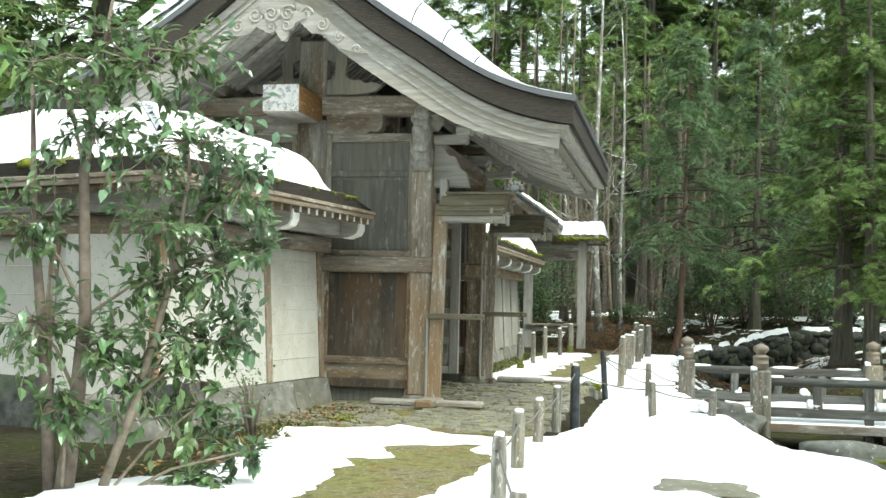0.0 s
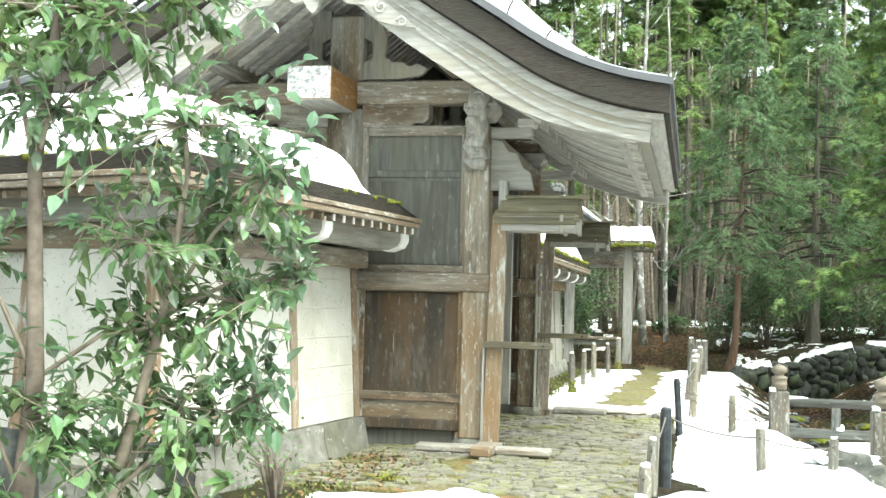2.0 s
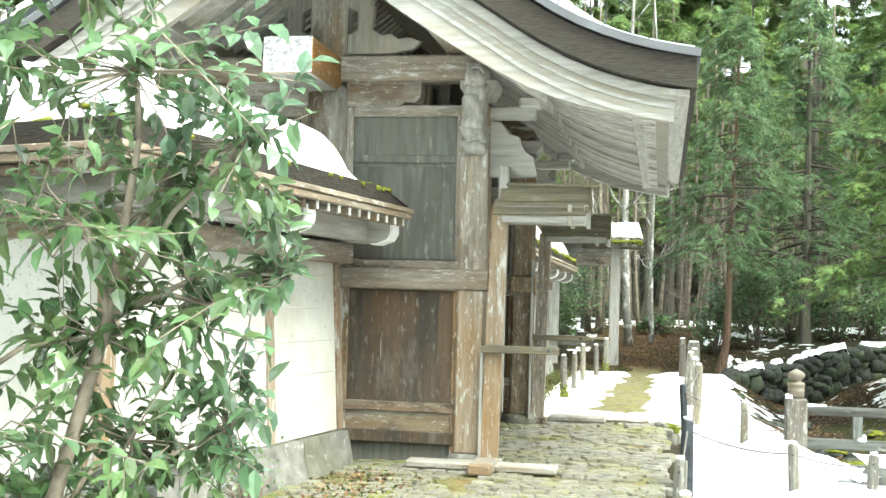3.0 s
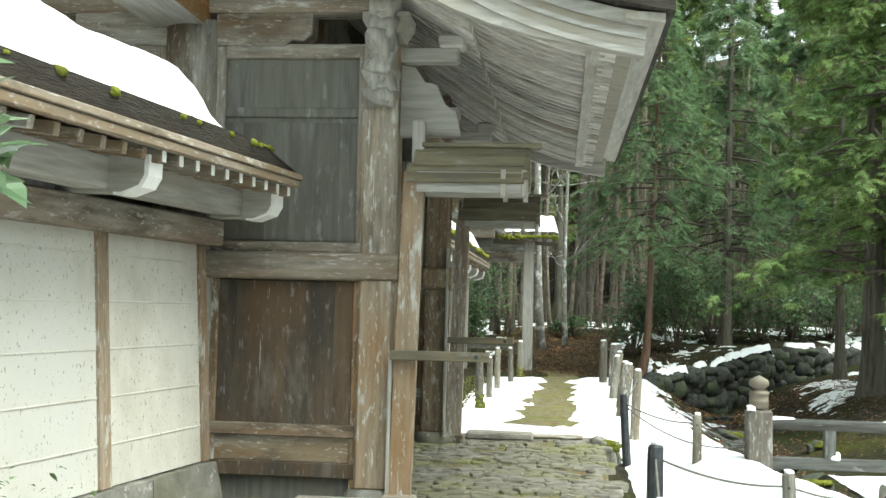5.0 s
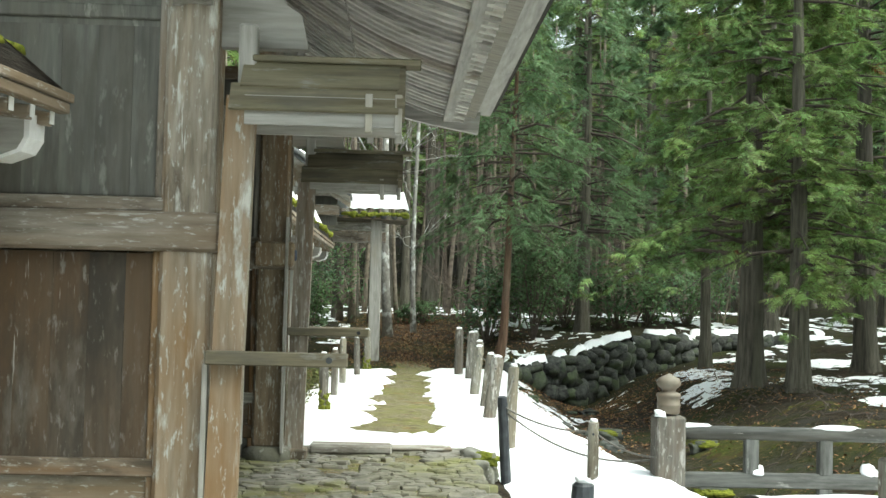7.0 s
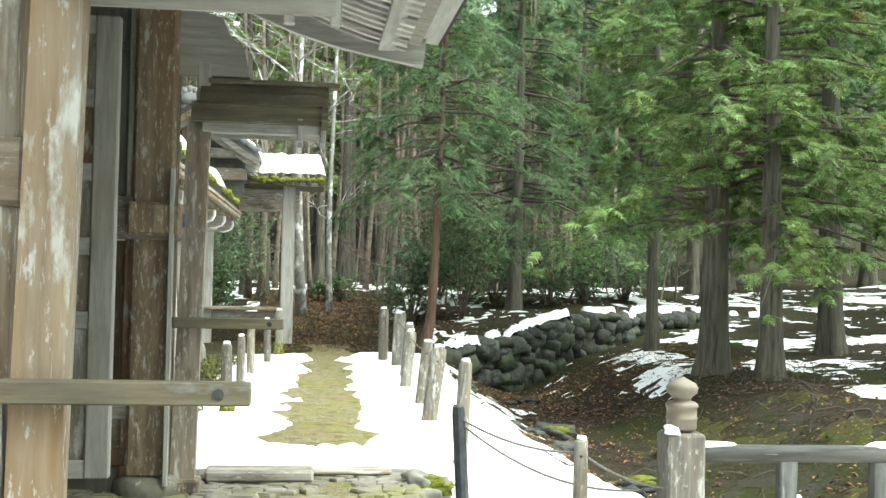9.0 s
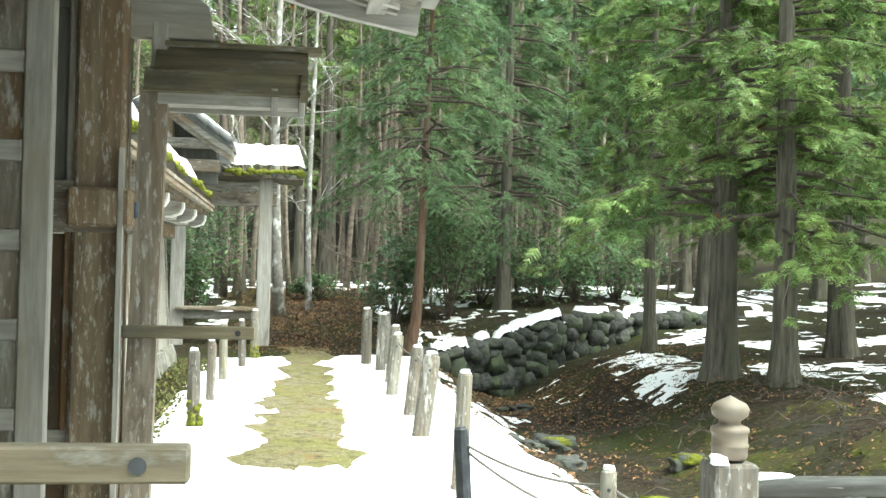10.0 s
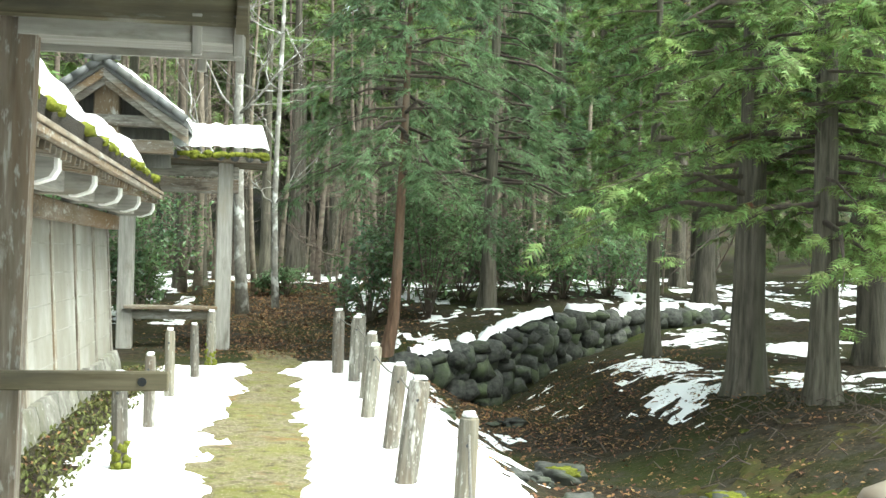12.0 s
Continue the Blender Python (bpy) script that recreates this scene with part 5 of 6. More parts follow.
def boulder(at, size, seed, label, material=STONE, moss=True, snowy=False):
    bm = bmesh.new()
    r = random.Random(seed)
    add_rock(bm, (0, 0, 0), size, r, 4)
    for v in bm.verts:
        v.co += v.co.normalized() * 0.05 * fbm(v.co.x * 4, v.co.y * 4, v.co.z * 4 + seed)
    ob = new("boulder", link_mesh("boulder", bm, material, True))
    ob.location = at
    ORIGIN[ob] = Vector(at)
    tagged(ob, label, "boulder", "boulders")
    if moss:
        bm = bmesh.new()
        for k in range(26):
            a, q = r.uniform(0, math.tau), r.uniform(0, 0.8)
            add_rock(bm, Vector(at) + Vector((size[0] * 0.45 * q * math.cos(a), size[1] * 0.45 * q * math.sin(a), size[2] * 0.42 * math.sqrt(1 - q * q))), (0.22, 0.2, 0.06), r, 1)
        part("moss", bm, MOSS, ob, "green moss", True, "stuff")
    if snowy:
        bm = bmesh.new()
        add_rock(bm, Vector(at) + Vector((0.0, 0.1, size[2] * 0.42)), (size[0] * 0.8, size[1] * 0.8, 0.16), r, 3)
        part("snow_cap", bm, SNOW, ob, "cap of snow", True)


boulder((1.5, 11.7, -0.36), (2.3, 1.2, 0.72), 4, "large mossy grey boulder below the bridge rail", BOULDER)
boulder((-0.02, 13.95, -0.2), (0.85, 0.5, 0.72), 8, "rounded grey stone capped with snow beside the newel", BOULDER, False, True)
boulder((3.1, 11.2, -0.4), (1.6, 1.2, 0.6), 12, "mossy grey boulder on the stream bank", DARK_STONE)
boulder((-2.05, 18.6, -0.1), (0.35, 0.7, 0.38), 15, "mossy edge stone of the paving", STONE)
boulder((-0.42, 7.7, -0.0), (0.62, 0.5, 0.16), 17, "flat grey stone showing through the snow", STONE, False)
for k in range(14):
    r_ = random.Random(k + 40)
    x, y = r_.uniform(-0.6, 1.8), r_.uniform(18.5, 31)
    s = r_.uniform(0.12, 0.4)
    boulder((x, y, terrain(x, y) + s * 0.1), (s * 1.4, s * 1.2, s * 0.7), k + 60, "small dark stone lying on the leafy bank", DARK_STONE, s > 0.25)

# ---- dry stone wall ----
stone_wall = thing("stone_wall", (3, 35, 0), "dark dry-stone retaining wall topped with broken snow", "wall", kind="structure")
ROCKS = []
for k in range(5):
    bm = bmesh.new()
    add_rock(bm, (0, 0, 0), (1, 1, 1), random.Random(k + 20), 2)
    ROCKS.append(link_mesh("stone", bm, DARK_STONE, True))
r_ = random.Random(11)


def wall_top(x):
    return 0.1 + 0.6 * smooth01((x + 0.35) / 3.6) - 0.2 * smooth01((x - 6) / 4)


x = -0.45
while x < 10.5:
    top = wall_top(x)
    low = min(terrain(x, wall_line(x) - 0.35), top - 0.3)
    z = low + r_.uniform(-0.12, 0.04)
    w = r_.uniform(0.3, 0.46)
    while z < top - 0.08:
        h = min(r_.uniform(0.24, 0.4), top - z + 0.05)
        ob = new("stone", ROCKS[r_.randrange(5)])
        ob.parent = stone_wall
        ob.matrix_parent_inverse = Matrix.Translation((-3, -35, 0))
        ob.matrix_basis = Matrix.Translation((x + r_.uniform(-0.08, 0.08), wall_line(x) - 0.12 + r_.uniform(-0.05, 0.05), z + h / 2)) @ pose(0, 0, 0, r_.uniform(-15, 15), r_.uniform(-25, 25), 38 + r_.uniform(-15, 15)) @ Matrix.Diagonal((w * 1.25, 0.5, h * 1.3, 1))
        z += h * 0.86
    x += w * 0.74
# packing behind the face stones
bm = bmesh.new()
x = -0.4
while x < 10.4:
    low = min(terrain(x, wall_line(x) - 0.35), wall_top(x) - 0.3)
    add_rock(bm, (x, wall_line(x) + 0.12, (low + wall_top(x)) / 2 - 0.04), (0.5, 0.55, wall_top(x) - low), r_, 2)
    x += 0.28
part("rubble_core", bm, DARK_STONE, stone_wall, "dark rubble packed behind the face stones", True, "stuff")
# thin snow lying along the top, broken here and there
vs, fs = [], []
N = 6
for i in range(150):
    x = -0.35 + 9.9 * i / 149
    k = smooth01((fbm(x * 1.5, 3.0, 1.0) + 0.3) / 0.25)
    for j in range(N):
        s = j / (N - 1)
        off = -0.24 + 0.62 * s + 0.09 * fbm(x * 3, s * 2, 8.0)
        z = wall_top(x) + 0.14 + k * 0.075 * math.sin(math.pi * (0.12 + 0.76 * s)) - 0.14 * (1 - k) - 0.1 * (j in (0, N - 1)) + 0.05 * fbm(x * 4, s * 3, 2.0)
        vs.append((x - 3, wall_line(x) + off - 35, z))
        if i and j:
            a = i * N + j
            fs.append((a - N - 1, a - 1, a, a - N))
ob = new("coping_snow", mesh_of("coping_snow", vs, fs, SNOW, True))
ob.parent = stone_wall
tagged(ob, "thin broken snow along the wall top", kind="stuff")

# ---- evergreen shrub before the wall ----


def add_leaves(verts, faces, at, heading, size, r):
    """One pointed leaf folded along its midrib."""
    d = Vector(heading).normalized()
    side = d.cross(Vector((r.uniform(-0.5, 0.5), r.uniform(-0.5, 0.5), 1))).normalized()
    up = side.cross(d)
    n = len(verts)
    w, l = size * 0.25, size
    for s, t, h in ((0, 0, 0), (0.3, 1, 0.16), (0.65, 0.85, 0.12), (1.0, 0, -0.05), (0.65, -0.85, 0.12), (0.3, -1, 0.16), (0.5, 0, 0.02)):
        verts.append(tuple(Vector(at) + d * (s * l) + side * (t * w) + up * (h * w * 2 - 0.25 * s * s * l)))
    faces.extend(((n, n + 1, n + 6), (n + 1, n + 2, n + 6), (n + 2, n + 3, n + 6), (n + 3, n + 4, n + 6), (n + 4, n + 5, n + 6), (n + 5, n, n + 6)))


CLUMPS = [(-4.68, 6.10, 3.28, 0.3), (-4.90, 5.90, 2.88, 0.2), (-5.30, 6.20, 3.11, 0.2), (-4.36, 6.00, 3.05, 0.30), (-4.16, 6.30, 3.19, 0.25), (-4.64, 6.00, 2.58, 0.35),
          (-4.14, 6.30, 2.54, 0.40), (-3.74, 6.40, 2.27, 0.30), (-4.08, 6.60, 2.12, 0.35), (-4.29, 6.20, 1.96, 0.30), (-3.58, 6.60, 1.79, 0.22), (-3.89, 6.50, 1.66, 0.35),
          (-4.28, 6.40, 1.53, 0.30), (-5.07, 5.90, 1.90, 0.30), (-5.04, 5.90, 1.23, 0.35), (-4.54, 6.00, 1.12, 0.30), (-4.18, 6.50, 1.12, 0.35), (-3.82, 6.60, 1.17, 0.25),
          (-4.71, 5.80, 0.67, 0.25), (-4.07, 6.50, 0.63, 0.30), (-3.75, 6.60, 0.31, 0.20), (-4.47, 6.40, 0.79, 0.30), (-4.05, 6.50, 0.12, 0.2)]
shrub = thing("evergreen_shrub", (-4.85, 6.05, 0), "tall leggy evergreen shrub with glossy dark green leaves", "shrub")
stem = [Vector(p) for p in ((-4.87, 6.05, -0.1), (-4.78, 6.05, 0.7), (-4.74, 6.05, 1.27), (-4.79, 6.05, 2.3), (-4.7, 6.05, 3.03), (-4.6, 6.05, 3.6))]
part("trunk", tube(stem, [0.07, 0.055, 0.046, 0.034, 0.022, 0.01], 10, 0.06), TWIG, shrub, "slim grey-brown trunk", True)
stem2 = [Vector(p) for p in ((-4.7, 6.2, -0.1), (-4.45, 6.3, 0.7), (-4.25, 6.4, 1.6), (-4.15, 6.4, 2.3))]
part("trunk", tube([Vector((-4.98, 6.1, -0.1)), Vector((-5.0, 6.0, 0.9)), Vector((-5.1, 5.95, 1.9)), Vector((-5.25, 6.1, 3.0))], [0.05, 0.04, 0.03, 0.01], 9, 0.06), TWIG, shrub, smooth=True)
part("trunk", tube(stem2, [0.04, 0.033, 0.024, 0.012], 9, 0.06), TWIG, shrub, smooth=True)
r_ = random.Random(21)
verts, faces = [], []
twigs = bmesh.new()
for cx, cy, cz, cr in CLUMPS:
    c = Vector((cx, cy, cz))
    root = min(stem + stem2, key=lambda p: (p - c).length + (0.6 if p.z > cz else 0))
    mid = root.lerp(c, 0.5) + Vector((0, 0, 0.08))
    add_tube(twigs, [root, mid, c], [0.016, 0.011, 0.007], 6)
    for k in range(int(25 * cr / 0.3)):
        end = c + Vector((r_.gauss(0, 0.75), r_.gauss(0, 0.6), r_.gauss(-0.05, 0.7))) * cr
        start = c + (end - c) * 0.15 + Vector((r_.gauss(0, 0.4), r_.gauss(0, 0.4), r_.gauss(0, 0.4))) * cr * 0.6
        # the side along the path is clipped back, but for one low sprig
        while end.x > -3.62 - 0.52 * (end.y - 6.6) + (0.1 if 1.78 < end.z < 2.0 or 2.25 < end.z < 2.7 else 0.0):
            end.x -= 0.05
        start.x = min(start.x, end.x + 0.1, -3.62 - 0.52 * (start.y - 6.6))
        add_tube(twigs, [c, start, end], [0.005, 0.004, 0.002], 4, caps=False)
        out = (end - start).normalized()
        n = r_.randint(6, 9)
        for q in range(n):
            t = 0.1 + 0.9 * q / (n - 1)
            a = Vector((r_.gauss(0, 0.75), r_.gauss(0, 0.75), r_.gauss(-0.1, 0.5))) + out * 0.9
            add_leaves(verts, faces, start.lerp(end, t), a, r_.uniform(0.075, 0.13), r_)
part("twigwork", twigs, TWIG, shrub, "thin twigs", True, "stuff")
ob = new("foliage", mesh_of("foliage", [tuple(Vector(v) - ORIGIN[shrub]) for v in verts], faces, HOLLY))
ob.parent = shrub
tagged(ob, "glossy pointed leaves", kind="stuff")

# ---- woods ----


def frond_template(pairs, narrow, gap=0.5):
    """A flat feathery spray along +x: separate leaflets on both sides of a drooping rib, one connected piece."""
    verts, faces = [], []
    for i in range(pairs):
        for s in (i / pairs, (i + gap) / pairs):
            verts.append((s, 0, -0.3 * s * s))
    verts.append((1.0, 0, -0.3))
    for i in range(pairs):
        s = (i + 0.5) / pairs
        reach = (0.42 * (1 - s) ** 0.8 + 0.1) * narrow
        for side in (1, -1):
            verts.append((min(1.12, s + 0.2), side * reach, -0.3 * s * s - 0.15 * reach - 0.05))
            t = len(verts) - 1
            faces.append((2 * i, 2 * i + 1, t) if side > 0 else (2 * i + 1, 2 * i, t))
    faces.append((2 * pairs - 2, 2 * pairs - 1, 2 * pairs))
    return np.array(verts), np.array(faces)


def spray_mesh(name, places, headings, sizes, template, material, r):
    """Joins many sprays into one crown mesh."""
    tv, tf = template
    n = len(places)
    p, x, s = np.array(places), np.array(headings, float), np.array(sizes)[:, None, None]
    x /= np.linalg.norm(x, axis=1)[:, None]
    up = np.array([[r.gauss(0, 0.45), r.gauss(0, 0.45), 1.0] for _ in range(n)])
    y = np.cross(up, x)
    y /= np.linalg.norm(y, axis=1)[:, None]
    z = np.cross(x, y)
    v = p[:, None] + s * (tv[None, :, :1] * x[:, None] + tv[None, :, 1:2] * y[:, None] + tv[None, :, 2:] * z[:, None])
    f = tf[None] + (np.arange(n) * len(tv))[:, None, None]
    me = bpy.data.meshes.new(name)
    flat = v.reshape(-1, 3)
    tris = f.reshape(-1, 3)
    me.vertices.add(len(flat))
    me.vertices.foreach_set("co", flat.astype(np.float32).ravel())
    me.loops.add(len(tris) * 3)
    me.loops.foreach_set("vertex_index", tris.astype(np.int32).ravel())
    me.polygons.add(len(tris))
    me.polygons.foreach_set("loop_start", np.arange(0, len(tris) * 3, 3, dtype=np.int32))
    me.update(calc_edges=True)
    me.materials.append(material)
    return me


FINE, COARSE, LONG = frond_template(6, 0.85, 0.8), frond_template(5, 0.85, 0.8), frond_template(6, 0.4, 0.75)


def conifer(at, radius, height, start, reach, seed, branches=110, per=24, size=0.42, needle=NEEDLE, bark=BARK, template=FINE, label="tall conifer with ridged grey-brown bark and feathery sprays", lean=(0, 0), group="conifers", droop=0.35, name="conifer_tree", hook=0.0):
    r = random.Random(seed)
    x, y = at
    z = terrain(x, y)
    tree = thing(name, (x, y, z), label, "tree", group)
    pts, rad = [], []
    for k in range(15):
        t = (k / 14) ** 1.6
        pts.append((x + lean[0] * t + 0.04 * math.sin(3 * t + seed), y + lean[1] * t + 0.04 * math.cos(4 * t + seed), z - 0.25 + t * height))
        rad.append(radius * ((1 - t) ** 0.75 + 0.02) * (1 + 0.55 * math.exp(-t * height / 0.35)))
    bm = bmesh.new()
    sides = 22 if radius > 0.15 else 12
    add_tube(bm, pts, rad, sides, 0.0, True, r)
    for v in bm.verts:
        a = math.atan2(v.co.y - y, v.co.x - x)
        h = v.co.z - z
        k = 1 + 0.22 * math.exp(-max(h, 0) / 0.4) * math.sin(5 * a + seed) + 0.06 * math.sin(9 * a + 2 * seed)
        c = Vector((x, y, v.co.z))
        v.co = c + (v.co - c) * k
    for v in bm.verts:
        v.co.x -= hook * math.exp(-max(v.co.z - z, 0) / 0.35)
    part("trunk", bm, bark, tree, smooth=True)
    limbs = bmesh.new()
    places, heads, sizes = [], [], []
    for b in range(branches):
        t = (b + r.random()) / branches
        h = start + (height - start) * t ** 1.15
        q = (h + 0.25) / height
        long = reach * (1 - t) ** 0.65 * r.uniform(0.55, 1.1) + 0.3
        a = r.uniform(0, math.tau)
        base = Vector((x + lean[0] * q, y + lean[1] * q, z + h))
        out = Vector((math.cos(a), math.sin(a), 0))
        sway = Vector((-math.sin(a), math.cos(a), 0)) * r.uniform(-0.25, 0.25)
        lift = r.uniform(-0.05, 0.3)

        def along(s):
            return base + (out + sway * s) * (long * s) + Vector((0, 0, long * (lift * s - droop * s * s)))
        if b % 2 == 0 or t < 0.5:
            add_tube(limbs, [along(s) for s in (0, 0.35, 0.7, 0.95)], [0.008 + 0.012 * long, 0.006 + 0.008 * long, 0.007, 0.004], 5, caps=False)
        for k in range(per):
            if k % 6 == 0:
                node = 0.2 + 0.82 * r.random() ** 0.8
                shift = Vector((r.gauss(0, 0.05), r.gauss(0, 0.05), r.gauss(-0.03, 0.11)))
                wing = r.choice((-1, 1)) * r.uniform(0.1, 1.3)
                tip = r.uniform(-0.75, 0.2)
            s = node + r.uniform(-0.03, 0.03)
            side = 1 if wing > 0 else -1
            turn = wing + (k % 6 - 2.5) * 0.36 + r.gauss(0, 0.12)
            d = Matrix.Rotation(turn, 3, "Z") @ out
            spread_ = long * 0.14 * max(0.0, 1.1 - s) * abs(wing)
            p = along(min(s, 1.0)) + Vector((-out.y, out.x, 0)) * (side * spread_) + shift
            places.append(tuple(p - Vector((x, y, z))))
            heads.append((d.x, d.y, tip + r.gauss(0, 0.16)))
            sizes.append(size * r.uniform(0.6, 1.25))
    part("limbwork", limbs, LIMB, tree, "thin dark limbs", True, "stuff")
    ob = new("crown", spray_mesh("crown", places, heads, sizes, template, needle, r))
    ob.parent = tree
    tagged(ob, "feathery green sprays", kind="stuff")
    return tree


# the conifers on the slope
conifer((3.18, 26.9), 0.21, 11, 2.2, 3.0, 1, 84, 70, 0.25)
conifer((3.66, 25.9), 0.17, 10, 1.9, 2.6, 2, 80, 66, 0.25)
conifer((6.15, 29.2), 0.21, 12, 2.0, 3.0, 3, 80, 56, 0.28)
conifer((3.92, 32.3), 0.125, 9.5, 2.6, 2.3, 4, 80, 46, 0.27)
conifer((-0.47, 32.9), 0.1, 9.5, 3.1, 2.5, 5, 90, 66, 0.3, NEEDLE_DARK, RED_BARK, LONG, "slender young conifer with reddish bark and drooping sprays", (0.15, 0), droop=0.45, hook=0.16)
conifer((1.9, 36.8), 0.16, 10, 2.5, 3.0, 6, 90, 62, 0.32, NEEDLE_DARK, template=LONG, label="dark dense conifer with drooping sprays", droop=0.5)
conifer((7.3, 38.5), 0.22, 13, 3.6, 3.2, 7, 80, 40, 0.34)
conifer((8.8, 25.0), 0.22, 10, 2.0, 2.8, 8, 70, 40, 0.3)
conifer((4.4, 40.5), 0.15, 10, 3.0, 2.6, 9, 80, 40, 0.34, NEEDLE_DARK)
conifer((10.5, 33.0), 0.24, 12, 2.4, 3.2, 10, 70, 40, 0.36)
# farther ones share three shapes
models = [conifer((-9.5, 41.0), 0.22, 14, 3.4, 3.2, 31, 80, 26, 0.5, NEEDLE, template=COARSE, label="tall forest conifer deep in the woods", group="forest conifers"),
          conifer((13.0, 44.0), 0.25, 14.5, 2.6, 3.3, 32, 80, 26, 0.5, NEEDLE_DARK, template=COARSE, label="tall dark conifer deep in the woods", group="forest conifers"),
          conifer((-14.0, 30.0), 0.2, 12.5, 2.0, 3.2, 33, 80, 26, 0.5, NEEDLE, template=COARSE, label="broad forest conifer deep in the woods", group="forest conifers")]
tall = conifer((-2.0, 66.0), 0.28, 26, 4.4, 4.2, 34, 100, 24, 0.8, NEEDLE, template=COARSE, label="very tall forest conifer deep in the woods", group="forest conifers")
r_ = random.Random(77)
spots = [(1, 66), (-4.5, 68), (-0.5, 70), (4, 72), (10.5, 66), (15, 58), (-13, 14), (-17, 17), (-11.5, 29), (-15, 25), (9, 70), (17, 64), (-12.5, 24), (-11.5, 36), (-15, 44), (15, 36), (17, 27), (17, 43), (13, 52), (18, 50), (-18, 20), (-17, 36), (-19, 50), (-10, 58), (12, 62), (21, 32), (20, 58), (-3.0, 74), (5, 76), (14, 74), (-12, 72), (11.5, 15), (16, 12), (18, 20), (2.5, 68), (-16, 12), (-9, 60), (11, 57), (-1.5, 67), (7, 67), (-4, 66), (-7, 68), (-2, 71), (1, 69)]
for k, (x, y) in enumerate(spots):
    x, y = x + r_.uniform(-0.8, 0.8), y + r_.uniform(-0.8, 0.8)
    copy_thing(tall if y > 50 or x < -9 else models[(k * 7 + k // 3) % 3], pose(x, y, terrain(x, y), 0, 0, r_.uniform(0, 360)))

# unseen conifers added to block skylight, behind the walk's start and across the stream
for k, (x, y) in enumerate(((6.5, 8.5), (8.5, 3.5), (10.5, 9.0), (7.0, -3.0), (11.5, -1.0), (3.5, -9.0), (-2.5, -11.5), (-8.5, -8.0), (9.0, -9.0), (9.5, 20.5), (13.0, 4.5))):
    copy_thing(models[k % 3], pose(x, y, terrain(x, y), 0, 0, r_.uniform(0, 360)))


def bare_tree(at, radius, height, seed, bark=TWIG, label="thin leafless tree in the woods", group="bare trees", lean=0.4, name="bare_tree", limbs=13):
    r = random.Random(seed)
    x, y = at
    z = terrain(x, y)
    tree = thing(name, (x, y, z), label, "tree", group)
    lx, ly = r.uniform(-lean, lean), r.uniform(-lean, lean)
    pts = [Vector((x + lx * t + 0.12 * math.sin(5 * t + seed), y + ly * t, z - 0.2 + height * t)) for t in [k / 9 for k in range(10)]]
    part("trunk", tube(pts, [radius * (1 - 0.8 * k / 9) * (1.25 if k == 0 else 1) for k in range(10)], 10, 0.05), bark, tree, smooth=True)
    bm = bmesh.new()

    def limb(p, d, length, rad, depth):
        n = 5
        line = [p]
        for k in range(n):
            d = (d + Vector((r.gauss(0, 0.22), r.gauss(0, 0.22), r.gauss(0.03, 0.16)))).normalized()
            line.append(line[-1] + d * (length / n))
        add_tube(bm, line, [rad * (1 - 0.8 * k / n) for k in range(n + 1)], 4 if depth > 1 else 5, caps=False)
        if depth < 3:
            for k in range(3 if depth else 4):
                i = r.randint(1, n)
                limb(line[i], (d + Vector((r.gauss(0, 0.7), r.gauss(0, 0.7), r.gauss(0.15, 0.4)))).normalized(), length * r.uniform(0.4, 0.65), rad * 0.5, depth + 1)
    for k in range(limbs):
        t = r.uniform(0.22, 0.95)
        a = r.uniform(0, math.tau)
        limb(pts[int(t * 9)], Vector((math.cos(a), math.sin(a), r.uniform(0.1, 0.8))).normalized(), height * r.uniform(0.1, 0.24), radius * 0.35 * (1.1 - t), 1)
    part("branchwork", bm, bark if bark is BIRCH else TWIG, tree, "thin bare branches", True, "stuff")
    return tree


bare_tree((-3.15, 37.5), 0.13, 13, 3, BIRCH, "slim tree with white lichened bark", lean=0.3, name="lichened_tree")
bare_tree((-2.35, 38.5), 0.08, 11, 4, BIRCH, "slim tree with white lichened bark", lean=0.5, name="lichened_tree")
bares = [bare_tree((-1.2, 44.0), 0.09, 10, 5), bare_tree((1.0, 46.0), 0.07, 9, 6), bare_tree((-3.6, 46.5), 0.1, 12, 7), bare_tree((-0.2, 50.0), 0.08, 11, 8)]
for k in range(84):
    r2 = random.Random(k + 300)
    x, y = r2.uniform(-9, 13), r2.uniform(38.5, 60)
    if x > 6 and y < 46:
        continue
    copy_thing(bares[k % 4], pose(x, y, terrain(x, y), 0, 0, r2.uniform(0, 360)))
# leafless thickets under the trees
thickets = [bare_tree((-1.0, 41.5), 0.035, 3.6, 61, label="leafless thicket of thin grey-brown twigs", group="thickets", lean=1.2, name="thicket", limbs=13), bare_tree((0.9, 42.5), 0.03, 3.4, 62, label="leafless thicket of thin grey-brown twigs", group="thickets", lean=1.4, name="thicket", limbs=13)]
for k in range(46):
    r2 = random.Random(k + 900)
    x, y = r2.uniform(-5.5, 7.5), r2.uniform(38, 52)
    if -3.6 < x < -1.6 and y < 44:
        continue
    copy_thing(thickets[k % 2], pose(x, y, terrain(x, y), 0, 0, r2.uniform(0, 360)))
